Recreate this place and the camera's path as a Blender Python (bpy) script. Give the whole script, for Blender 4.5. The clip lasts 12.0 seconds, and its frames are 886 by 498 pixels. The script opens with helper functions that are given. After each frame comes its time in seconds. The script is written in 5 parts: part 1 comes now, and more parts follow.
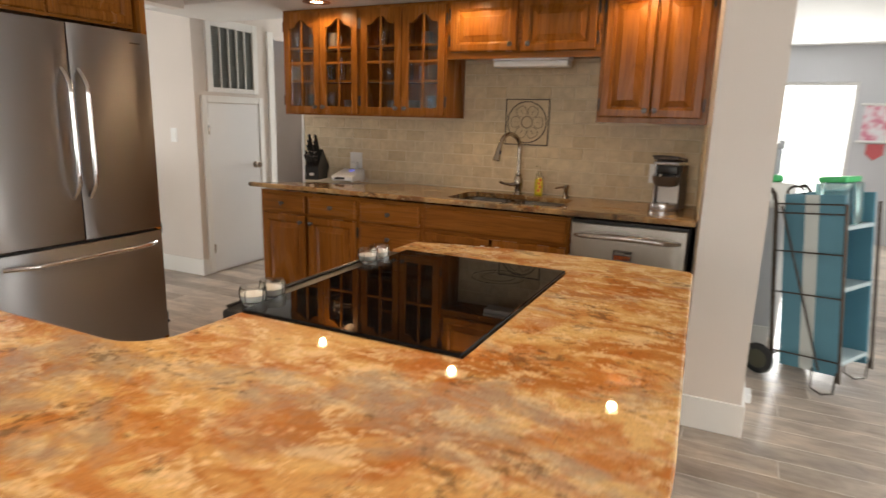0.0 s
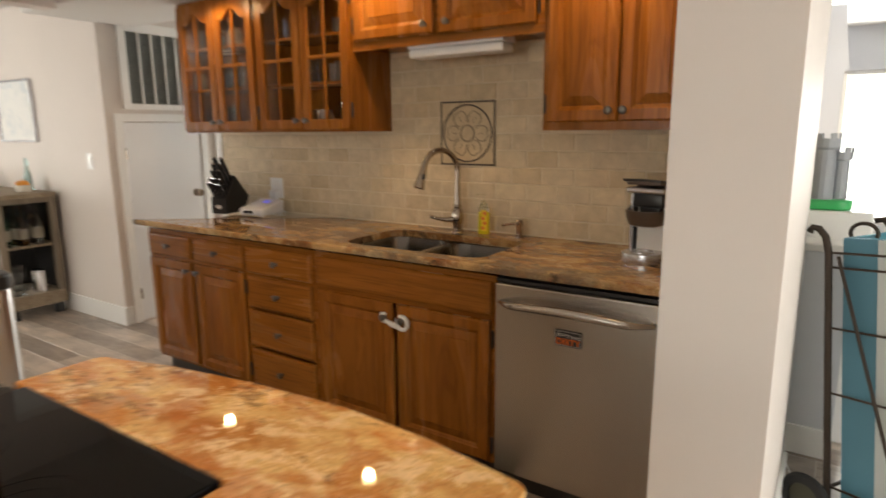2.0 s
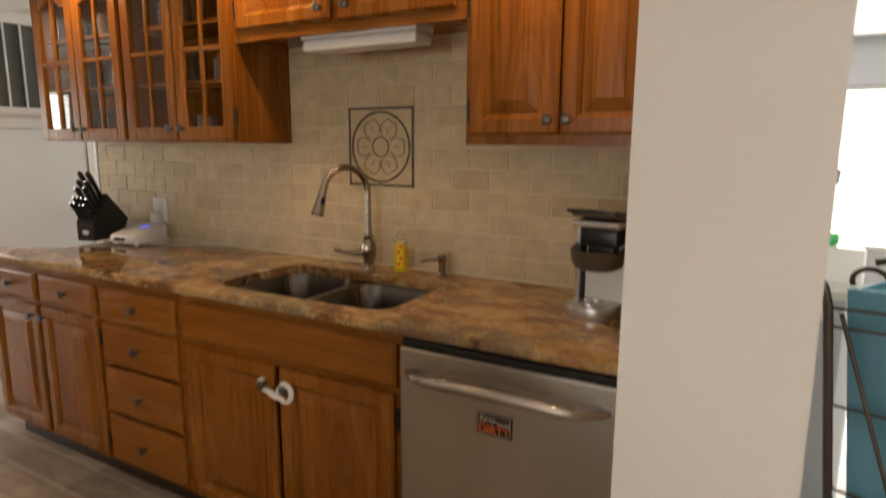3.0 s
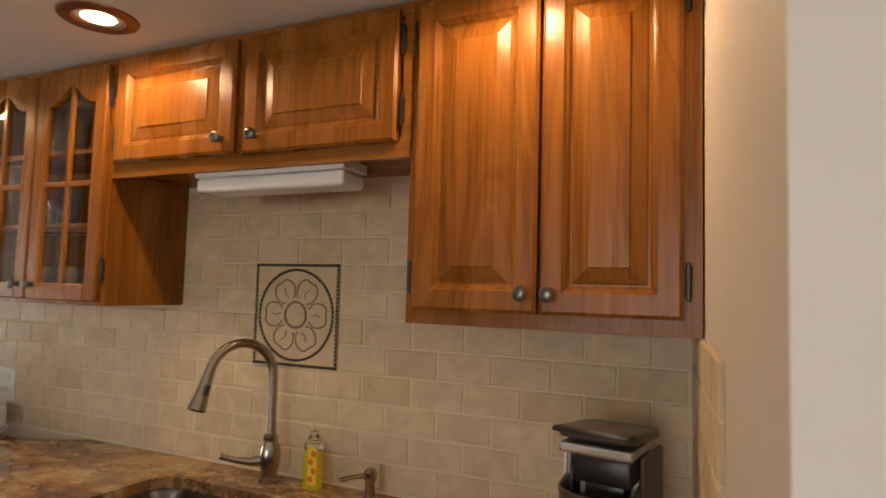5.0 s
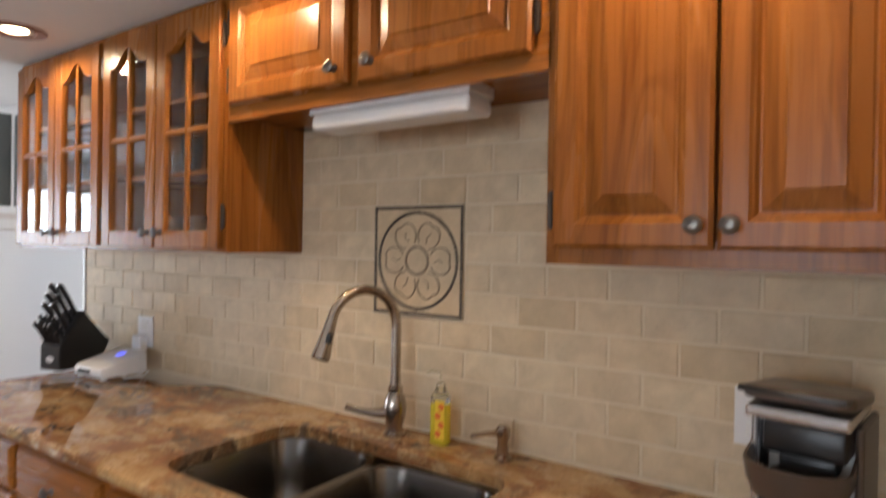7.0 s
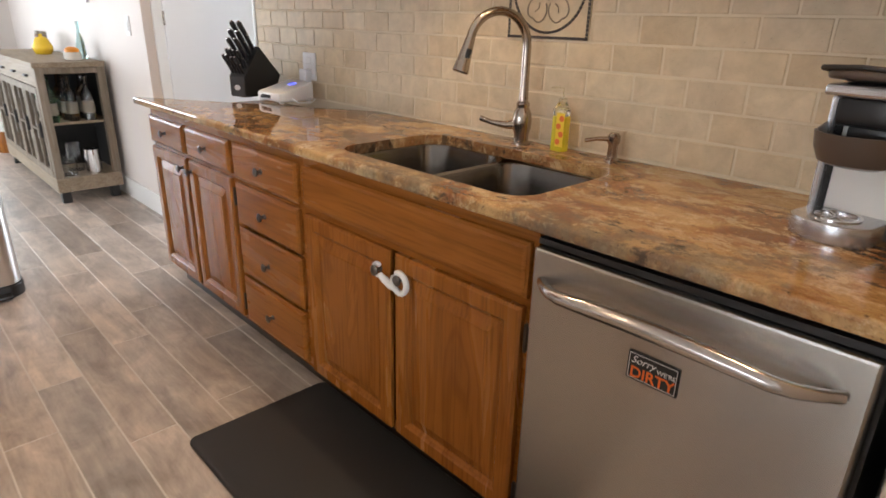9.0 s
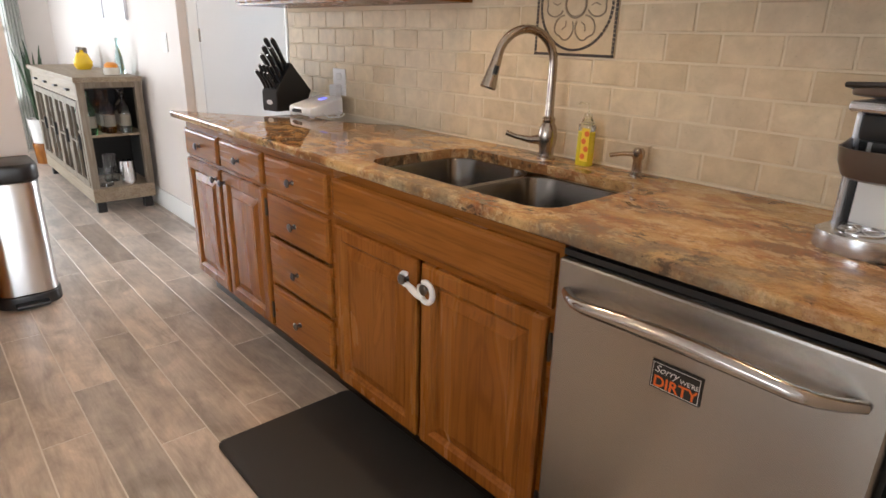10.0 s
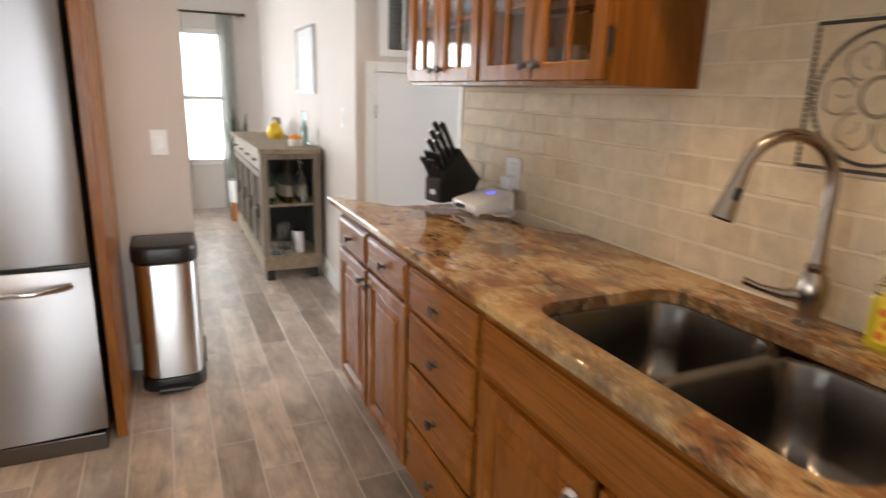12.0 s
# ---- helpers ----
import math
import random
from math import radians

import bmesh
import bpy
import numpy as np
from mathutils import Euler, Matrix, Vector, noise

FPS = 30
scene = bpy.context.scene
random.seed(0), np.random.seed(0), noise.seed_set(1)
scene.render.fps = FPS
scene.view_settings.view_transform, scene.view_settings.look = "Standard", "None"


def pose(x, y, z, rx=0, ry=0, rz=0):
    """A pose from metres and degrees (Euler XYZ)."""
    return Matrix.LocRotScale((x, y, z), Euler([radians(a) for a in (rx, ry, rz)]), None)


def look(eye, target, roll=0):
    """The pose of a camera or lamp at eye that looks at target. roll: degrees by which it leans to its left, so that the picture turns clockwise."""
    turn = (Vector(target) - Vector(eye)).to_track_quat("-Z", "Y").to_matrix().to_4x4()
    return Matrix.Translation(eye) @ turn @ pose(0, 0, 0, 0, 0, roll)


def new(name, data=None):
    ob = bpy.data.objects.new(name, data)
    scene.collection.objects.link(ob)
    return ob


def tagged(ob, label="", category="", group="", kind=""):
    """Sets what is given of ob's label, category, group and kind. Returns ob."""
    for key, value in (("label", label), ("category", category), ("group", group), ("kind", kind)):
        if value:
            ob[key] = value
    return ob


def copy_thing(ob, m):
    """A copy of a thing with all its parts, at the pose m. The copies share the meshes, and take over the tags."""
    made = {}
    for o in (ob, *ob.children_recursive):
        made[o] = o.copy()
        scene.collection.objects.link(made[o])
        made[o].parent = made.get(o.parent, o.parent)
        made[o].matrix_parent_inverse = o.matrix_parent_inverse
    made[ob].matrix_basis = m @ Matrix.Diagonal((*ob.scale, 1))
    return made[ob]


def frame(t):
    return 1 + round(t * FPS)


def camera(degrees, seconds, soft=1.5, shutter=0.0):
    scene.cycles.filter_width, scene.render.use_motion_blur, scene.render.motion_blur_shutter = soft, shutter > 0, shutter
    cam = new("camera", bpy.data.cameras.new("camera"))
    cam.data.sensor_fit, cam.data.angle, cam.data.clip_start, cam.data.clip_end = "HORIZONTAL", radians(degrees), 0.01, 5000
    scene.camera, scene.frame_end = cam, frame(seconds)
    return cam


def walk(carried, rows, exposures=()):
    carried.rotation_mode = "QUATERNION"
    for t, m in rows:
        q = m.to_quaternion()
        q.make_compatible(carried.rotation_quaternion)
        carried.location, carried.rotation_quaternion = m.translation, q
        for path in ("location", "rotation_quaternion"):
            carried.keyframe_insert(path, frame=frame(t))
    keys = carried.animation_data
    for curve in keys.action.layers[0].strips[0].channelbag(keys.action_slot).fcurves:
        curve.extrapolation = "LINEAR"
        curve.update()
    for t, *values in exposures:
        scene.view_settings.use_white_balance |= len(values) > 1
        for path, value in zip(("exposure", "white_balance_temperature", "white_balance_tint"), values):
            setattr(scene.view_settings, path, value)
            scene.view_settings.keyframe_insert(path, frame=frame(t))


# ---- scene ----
cam = camera(72.5, 12.0, shutter=0.5)
PATH = [
    (0, (1.154, -3.944, 1.394), (0.303, -2.184, 0.972), 1.5),
    (0.5, (1.306, -3.566, 1.408), (0.227, -1.938, 0.979), -0.5),
    (1, (1.385, -3.219, 1.407), (0.25, -1.619, 1.014), -0.8),
    (1.5, (1.39, -2.861, 1.42), (0.239, -1.263, 1.068), -1.2),
    (2, (1.372, -2.54, 1.402), (0.291, -0.903, 1.015), -0.5),
    (2.5, (1.302, -2.163, 1.351), (0.361, -0.464, 0.876), 0.2),
    (3, (1.224, -1.972, 1.401), (0.263, -0.252, 1.055), 0.3),
    (3.5, (1.175, -1.844, 1.461), (0.186, -0.109, 1.364), 0.8),
    (3.7, (1.167, -1.832, 1.466), (0.172, -0.097, 1.454), 1.0),
    (5.5, (0.919, -1.351, 1.473), (0.143, 0.485, 1.633), 1.4),
    (6, (0.888, -1.319, 1.477), (0.1, 0.508, 1.681), 0.9),
    (6.5, (0.866, -1.342, 1.482), (-0.096, 0.402, 1.664), 0.5),
    (7, (0.848, -1.355, 1.427), (-0.276, 0.3, 1.416), 0.9),
    (7.5, (0.825, -1.442, 1.371), (-0.363, 0.13, 1.026), 0.6),
    (7.7, (0.823, -1.452, 1.361), (-0.369, 0.092, 0.915), 0.8),
    (9.3, (1.078, -1.604, 1.274), (-0.285, -0.328, 0.555), 1.5),
    (9.5, (1.079, -1.61, 1.275), (-0.29, -0.335, 0.566), 1.6),
    (10, (1.072, -1.62, 1.281), (-0.336, -0.364, 0.617), 1.5),
    (10.5, (1.064, -1.619, 1.291), (-0.377, -0.391, 0.648), 1.4),
    (11, (0.997, -1.577, 1.308), (-0.501, -0.396, 0.707), 1.8),
    (11.5, (0.818, -1.441, 1.344), (-0.767, -0.345, 0.81), 1.4),
    (12, (0.604, -1.286, 1.368), (-1.155, -0.477, 0.868), 1.7),
]
EXPOSURES = [(0, -0.24, 7400, 10), (1.5, -0.24, 7500, 10), (2.5, -0.20, 7900, 10), (3.0, -0.36, 7900, 10), (3.5, -0.40, 8000, 10), (5.5, 0.10, 6800, 10), (6.0, 0.36, 5900, 10), (6.5, 0.26, 6000, 10), (7.0, 0.22, 6100, 10), (7.5, 0.22, 6150, 10), (9.5, 0.5, 6400, 10), (11, 0.5, 6500, 10), (12, 0.21, 6750, 10)]
walk(cam, [(t, look(eye, target, roll)) for t, eye, target, roll in PATH], EXPOSURES)

# ---- world and lights ----
world = bpy.data.worlds.new("sky")
scene.world = world
world.use_nodes = True
wn = world.node_tree
sky = wn.nodes.new("ShaderNodeTexSky")
sky.sky_type = "NISHITA"
sky.sun_disc = False
sky.sun_elevation, sky.sun_rotation = radians(42), radians(200)
wn.links.new(sky.outputs[0], wn.nodes["Background"].inputs[0])
wn.nodes["Background"].inputs[1].default_value = 0.15


def lamp(name, kind, m, energy, colour, **settings):
    data = bpy.data.lights.new(name, kind)
    data.energy, data.color = energy, colour
    if kind == "AREA":
        data.shape, data.size, data.size_y = "RECTANGLE", settings["size"], settings["size_y"]
    if kind == "SPOT":
        data.spot_size, data.spot_blend, data.shadow_soft_size = radians(settings["cone"]), 0.35, settings["soft"]
    if kind == "SUN":
        data.angle = radians(0.5)
    ob = new(name, data)
    ob.matrix_world = m
    return ob


lamp("sun", "SUN", look((0, 0, 5), (0.3, 2.3, 2.9)), 2.5, (1, 0.95, 0.86))
DAY = (0.86, 0.93, 1.0)
# daylight standing in the window openings
lamp("window_light_dining_south", "AREA", look((-4.4, -4.35, 1.5), (-4.2, 0, 1.2)), 27, DAY, size=1.9, size_y=1.5)
lamp("window_light_dining_west", "AREA", look((-6.7, -2.5, 1.2), (0, -0.2, 0.9)), 42, DAY, size=1.1, size_y=1.5)
lamp("window_light_back", "AREA", look((0.2, -7.3, 1.5), (0, 0, 0.9)), 35, DAY, size=2.4, size_y=1.4)
lamp("window_light_east", "AREA", look((3.95, -1.75, 1.1), (0, -1.75, 0.9)), 56, DAY, size=2.2, size_y=1.8)
lamp("window_light_playroom", "AREA", look((1.8, 4.95, 1.25), (1.7, 0, 1.0)), 120, DAY, size=1.0, size_y=1.1)
lamp("window_light_hall", "AREA", look((-2.5, 2.3, 1.3), (-2.5, 0, 1.2)), 40, DAY, size=0.7, size_y=1.4)
WARM = (1.0, 0.70, 0.42)
SOFFIT, CEILING = 2.13, 2.42
SOFFIT_LAMPS = [(-1.50, -0.485), (-0.43, -0.49), (0.63, -0.49)]
# lamps out of view, added to warm and brighten the island and aisle floor
UNSEEN_CEILING_LAMPS = [(0.75, -3.4), (0.0, -4.2), (-0.6, -2.35)]

# ---- materials ----
def material(name, rough=0.5, metal=0.0, colour=(0.5, 0.5, 0.5), spec=0.5):
    m = bpy.data.materials.new(name)
    m.use_nodes = True
    b = m.node_tree.nodes["Principled BSDF"]
    b.inputs["Base Color"].default_value = (*colour, 1)
    b.inputs["Roughness"].default_value = rough
    b.inputs["Metallic"].default_value = metal
    b.inputs["Specular IOR Level"].default_value = spec
    return m


class Nodes:
    """Short hand for wiring one material's nodes."""

    def __init__(self, m):
        self.tree, self.b = m.node_tree, m.node_tree.nodes["Principled BSDF"]

    def add(self, kind, **values):
        n = self.tree.nodes.new("ShaderNode" + kind)
        for key, value in values.items():
            n.inputs[key].default_value = value
        return n

    def link(self, a, b):
        self.tree.links.new(a, b)

    def coords(self, scale=(1, 1, 1), turn=(0, 0, 0), world=False):
        t, mp = self.add("NewGeometry" if world else "TexCoord"), self.add("Mapping", Scale=scale, Rotation=turn)
        self.link(t.outputs["Position" if world else "Object"], mp.inputs["Vector"])
        return mp.outputs[0]

    def noise(self, vector, scale, detail=4.0, rough=0.55, distortion=0.0):
        n = self.add("TexNoise", Scale=scale, Detail=detail, Roughness=rough, Distortion=distortion)
        self.link(vector, n.inputs["Vector"])
        return n.outputs["Fac"]

    def ramp(self, fac, stops):
        n = self.add("ValToRGB")
        e = n.color_ramp.elements
        while len(e) < len(stops):
            e.new(0.5)
        for k, (p, c) in zip(e, stops):
            k.position, k.color = p, (*c, 1)
        self.link(fac, n.inputs[0])
        return n.outputs[0]

    def mix(self, fac, a, b, how="MIX"):
        n = self.tree.nodes.new("ShaderNodeMix")
        n.data_type, n.blend_type = "RGBA", how
        for socket, v in ((n.inputs[0], fac), (n.inputs[6], a), (n.inputs[7], b)):
            if isinstance(v, (int, float)):
                socket.default_value = v
            elif isinstance(v, tuple):
                socket.default_value = (*v, 1)
            else:
                self.link(v, socket)
        return n.outputs[2]

    def math(self, how, a, b):
        n = self.tree.nodes.new("ShaderNodeMath")
        n.operation = how
        for socket, v in zip(n.inputs, (a, b)):
            if isinstance(v, (int, float)):
                socket.default_value = v
            else:
                self.link(v, socket)
        return n.outputs[0]

    def random(self):
        return self.add("ObjectInfo").outputs["Random"]

    def colour(self, out):
        self.link(out, self.b.inputs["Base Color"])

    def rough(self, fac, low, high):
        n = self.add("MapRange")
        n.inputs["To Min"].default_value, n.inputs["To Max"].default_value = low, high
        self.link(fac, n.inputs[0])
        self.link(n.outputs[0], self.b.inputs["Roughness"])

    def bump(self, height, strength=0.2, distance=0.002):
        n = self.add("Bump", Strength=strength, Distance=distance)
        self.link(height, n.inputs["Height"])
        self.link(n.outputs[0], self.b.inputs["Normal"])


def wood(name, axis, dark, mid, light, rough=0.24, figure=0.42):
    """Varnished oak whose grain runs along one axis."""
    m = material(name, rough, spec=0.20)
    n = Nodes(m)
    fine = tuple(3.0 if k == axis else 95.0 for k in "xyz")
    wide = tuple(0.7 if k == axis else 6.0 for k in "xyz")
    shift = n.add("TexCoord")
    mp = n.add("Mapping", Scale=wide)
    off = n.add("CombineXYZ")
    r = n.random()
    for k in range(3):
        n.link(n.math("MULTIPLY", r, 3.7 + k), off.inputs[k])
    n.link(shift.outputs["Object"], mp.inputs["Vector"])
    n.link(off.outputs[0], mp.inputs["Location"])
    broad = n.noise(mp.outputs[0], 1.0, 3, 0.5, 1.6)
    rings = n.math("SINE", n.math("MULTIPLY", broad, 42.0), 0.0)
    pores = n.noise(n.coords(fine), 1.0, 3, 0.6)
    base = n.ramp(broad, [(0.3, mid), (0.7, light)])
    ringmix = n.ramp(rings, [(0.3, (1, 1, 1)), (0.95, (0.74, 0.64, 0.54))])
    a = n.mix(figure, base, ringmix, "MULTIPLY")
    grain = n.ramp(pores, [(0.34, (0, 0, 0)), (0.5, (1, 1, 1))])
    n.colour(n.mix(n.math("MULTIPLY", n.math("SUBTRACT", 1.0, grain), 0.36), a, dark))
    n.rough(broad, rough - 0.05, rough + 0.1)
    n.bump(pores, 0.18, 0.001)
    return m


OAK = dict(dark=(0.075, 0.019, 0.004), mid=(0.235, 0.080, 0.0135), light=(0.315, 0.119, 0.0225))
oak_v = wood("oak_upright_grain", "z", figure=0.5, **OAK)
oak_h = wood("oak_level_grain", "x", figure=0.26, **OAK)
oak_y = wood("oak_cross_grain", "y", **OAK)
weathered = wood("weathered_grey_wood", "z", (0.08, 0.065, 0.05), (0.175, 0.145, 0.11), (0.25, 0.21, 0.165), 0.55)
weathered_h = wood("weathered_grey_board", "x", (0.10, 0.08, 0.06), (0.24, 0.19, 0.135), (0.33, 0.27, 0.20), 0.5)


def granite_material(name, field, cream, rust, grey, dark, amounts, size=1.0):
    """Polished granite: a drifting field, patches of cream, rust and grey, dark crystals and fine grain."""
    cream_amount, rust_amount, grey_amount, dark_amount = amounts
    m = material(name, 0.06)
    n = Nodes(m)
    v = n.coords((size, 1.7 * size, size), (0, 0, 0.35))
    w = n.coords((size, 1.3 * size, size), (0.3, 0.2, 0.9))
    grain = n.noise(n.coords(), 75.0, 5, 0.72)
    tiny = n.noise(n.coords(), 210.0, 2, 0.6)
    big = n.noise(v, 3.4, 8, 0.66, 0.5)
    c = n.ramp(big, [(0.41, field[0]), (0.49, field[1]), (0.56, field[2])])
    med = n.math("ADD", n.math("MULTIPLY", n.noise(v, 12.0, 8, 0.72, 0.4), 0.75), n.math("MULTIPLY", grain, 0.25))
    c = n.mix(n.math("MULTIPLY", n.ramp(med, [(0.505, (0, 0, 0)), (0.545, (1, 1, 1))]), cream_amount), c, cream)
    streak = n.math("ADD", n.math("MULTIPLY", n.noise(w, 8.0, 8, 0.70, 0.6), 0.8), n.math("MULTIPLY", grain, 0.2))
    c = n.mix(n.math("MULTIPLY", n.ramp(streak, [(0.505, (0, 0, 0)), (0.555, (1, 1, 1))]), rust_amount), c, rust)
    cloud = n.noise(v, 2.1, 7, 0.64, 0.7)
    cool = n.math("MULTIPLY", n.ramp(cloud, [(0.51, (0, 0, 0)), (0.58, (1, 1, 1))]), n.ramp(n.noise(w, 16.0, 6, 0.7, 0.3), [(0.38, (0.25, 0.25, 0.25)), (0.56, (1, 1, 1))]))
    c = n.mix(n.math("MULTIPLY", cool, grey_amount), c, grey)
    knots = n.math("ADD", n.math("MULTIPLY", n.noise(w, 5.0, 8, 0.74, 0.4), 0.6), n.math("MULTIPLY", n.noise(v, 34.0, 5, 0.7), 0.4))
    c = n.mix(n.math("MULTIPLY", n.ramp(knots, [(0.415, (1, 1, 1)), (0.448, (0, 0, 0))]), dark_amount), c, dark)
    c = n.mix(n.math("MULTIPLY", n.ramp(tiny, [(0.55, (0, 0, 0)), (0.72, (1, 1, 1))]), 0.38), c, dark)
    c = n.mix(0.45, c, n.ramp(grain, [(0.30, (0.66, 0.63, 0.60)), (0.52, (1, 1, 1)), (0.70, (1.28, 1.25, 1.2))]), "MULTIPLY")
    n.colour(c)
    n.rough(med, 0.012, 0.035)
    return m


granite = granite_material("golden_granite", ((0.47, 0.185, 0.05), (0.66, 0.37, 0.14), (0.76, 0.50, 0.22)), (0.88, 0.66, 0.39), (0.50, 0.155, 0.03), (0.38, 0.345, 0.29), (0.10, 0.06, 0.035), (0.75, 0.62, 0.62, 0.6), 0.9)
# the sink run has its own darker, browner mix of the same pattern
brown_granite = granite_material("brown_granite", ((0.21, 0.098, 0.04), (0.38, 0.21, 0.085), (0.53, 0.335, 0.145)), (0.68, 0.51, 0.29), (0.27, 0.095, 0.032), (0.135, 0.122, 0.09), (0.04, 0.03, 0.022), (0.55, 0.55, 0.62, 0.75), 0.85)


def stone_tile_material():
    m = material("tumbled_travertine", 0.42, spec=0.28)
    n = Nodes(m)
    r = n.random()
    base = n.ramp(r, [(0.0, (0.575, 0.455, 0.30)), (0.3, (0.665, 0.54, 0.37)), (0.7, (0.63, 0.52, 0.37)), (1.0, (0.70, 0.58, 0.405))])
    cloud = n.noise(n.coords(world=True), 15.0, 5, 0.6, 0.3)
    c = n.mix(0.55, base, n.ramp(cloud, [(0.3, (0.70, 0.66, 0.60)), (0.65, (1.1, 1.08, 1.04))]), "MULTIPLY")
    pits = n.noise(n.coords((1, 1, 2.2), world=True), 120.0, 3, 0.6)
    c = n.mix(n.ramp(pits, [(0.66, (0, 0, 0)), (0.75, (0.5, 0.5, 0.5))]), c, (0.3, 0.24, 0.17))
    n.colour(c)
    n.bump(n.math("ADD", cloud, pits), 0.25, 0.002)
    n.rough(cloud, 0.40, 0.6)
    return m


travertine = stone_tile_material()


def plank_material():
    m = material("wood_look_floor_tile", 0.35)
    n = Nodes(m)
    r = n.math("FRACT", n.math("ADD", n.random(), n.add("NewGeometry").outputs["Random Per Island"]), 0.0)
    base = n.ramp(r, [(0.0, (0.27, 0.215, 0.175)), (0.25, (0.43, 0.36, 0.305)), (0.5, (0.33, 0.285, 0.25)), (0.75, (0.51, 0.43, 0.365)), (1.0, (0.38, 0.315, 0.265))])
    off = n.add("CombineXYZ")
    n.link(n.math("MULTIPLY", r, 41.0), off.inputs[2])
    n.link(n.math("MULTIPLY", r, 17.0), off.inputs[0])
    mp = n.add("Mapping", Scale=(2.2, 9.0, 1.0))
    n.link(n.add("NewGeometry").outputs["Position"], mp.inputs["Vector"])
    n.link(off.outputs[0], mp.inputs["Location"])
    streak = n.noise(mp.outputs[0], 1.3, 7, 0.66, 0.9)
    blotch = n.noise(n.coords((3.2, 5.0, 1), world=True), 1.3, 5, 0.6, 0.6)
    fine = n.noise(n.coords((9, 110, 1), world=True), 1.0, 3, 0.6)
    c = n.mix(0.85, base, n.ramp(streak, [(0.30, (0.62, 0.60, 0.58)), (0.5, (1, 1, 1)), (0.70, (1.34, 1.32, 1.29))]), "MULTIPLY")
    c = n.mix(0.8, c, n.ramp(blotch, [(0.34, (0.70, 0.69, 0.69)), (0.52, (1, 1, 1)), (0.68, (1.3, 1.27, 1.24))]), "MULTIPLY")
    c = n.mix(0.3, c, n.ramp(fine, [(0.3, (0.65, 0.65, 0.65)), (0.7, (1.2, 1.2, 1.2))]), "MULTIPLY")
    n.colour(c)
    n.rough(streak, 0.24, 0.42)
    n.bump(n.math("ADD", streak, fine), 0.12, 0.002)
    return m


plank_mat = plank_material()


def paint(name, colour, rough=0.6, grain=140.0, vary=0.05):
    m = material(name, rough)
    n = Nodes(m)
    v = n.coords()
    broad = n.noise(v, 1.7, 3, 0.5)
    fine = n.noise(v, grain, 2, 0.5)
    low = tuple(c * (1 - vary) for c in colour)
    n.colour(n.ramp(broad, [(0.3, low), (0.7, colour)]))
    n.bump(fine, 0.08, 0.001)
    return m


wall_paint = paint("warm_grey_wall_paint", (0.71, 0.648, 0.605))
cool_paint = paint("cool_grey_wall_paint", (0.60, 0.61, 0.64))
ceiling_paint = paint("ceiling_paint", (0.74, 0.73, 0.71), 0.8)
trim_paint = paint("white_trim_paint", (0.82, 0.81, 0.79), 0.35, 60, 0.03)
door_paint = paint("white_door_paint", (0.80, 0.80, 0.81), 0.4, 70, 0.03)
grout = paint("pale_grout", (0.74, 0.63, 0.46), 0.85, 300, 0.12)
floor_grout = paint("grey_floor_grout", (0.62, 0.57, 0.52), 0.85, 300, 0.15)


def brushed(name, colour, rough, across):
    """Fine-brushed metal, its lines running along one axis."""
    m = material(name, rough, 1.0, colour)
    n = Nodes(m)
    scale = tuple(4.0 if k == across else 160.0 for k in "xyz")
    lines = n.noise(n.coords(scale), 1.0, 2, 0.5)
    smudge = n.noise(n.coords((1, 1, 0.5)), 2.5, 4, 0.55)
    n.rough(smudge, rough - 0.012, rough + 0.015)
    n.bump(lines, 0.02, 0.0004)
    turn_ = n.add("Tangent")
    turn_.direction_type, turn_.axis = "RADIAL", "Z"
    n.link(turn_.outputs[0], n.b.inputs["Tangent"])
    n.b.inputs["Anisotropic"].default_value = 0.93
    n.b.inputs["Anisotropic Rotation"].default_value = 0.25
    return m


steel = brushed("brushed_stainless", (0.40, 0.375, 0.345), 0.26, "x")
steel_y = brushed("brushed_stainless_fridge", (0.36, 0.35, 0.355), 0.36, "y")
sink_steel = brushed("satin_sink_steel", (0.185, 0.175, 0.165), 0.22, "z")
nickel = material("brushed_nickel", 0.22, 1.0, (0.44, 0.38, 0.325))
bar_steel = material("satin_bar_steel", 0.17, 1.0, (0.50, 0.475, 0.45))
pewter = material("dark_pewter", 0.28, 1.0, (0.15, 0.135, 0.12))
chrome = material("chrome", 0.08, 1.0, (0.75, 0.75, 0.76))
silver_plastic = material("silver_plastic", 0.22, 0.75, (0.55, 0.56, 0.59))
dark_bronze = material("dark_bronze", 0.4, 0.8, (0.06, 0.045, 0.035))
black_plastic = paint("black_plastic", (0.014, 0.014, 0.015), 0.35, 200, 0.2)
black_rubber = paint("black_foam_rubber", (0.022, 0.02, 0.019), 0.62, 260, 0.25)
black_glass = material("black_ceramic_glass", 0.02, 0.0, (0.003, 0.003, 0.0035), 0.2)
# near-black that stands in for shade inside hollow things
void_shade = material("interior_shade_black", 0.8, 0.0, (0.012, 0.011, 0.01))
white_plastic = paint("white_plastic", (0.78, 0.78, 0.78), 0.3, 200, 0.02)
glossy_white = material("glossy_white", 0.15, 0.0, (0.82, 0.82, 0.80))


def glass_material(name, tint, rough=0.0):
    m = material(name, rough, 0.0, tint)
    b = m.node_tree.nodes["Principled BSDF"]
    b.inputs["Transmission Weight"].default_value = 1.0
    b.inputs["IOR"].default_value = 1.45
    return m


clear_glass = glass_material("clear_glass", (0.95, 0.97, 0.97))


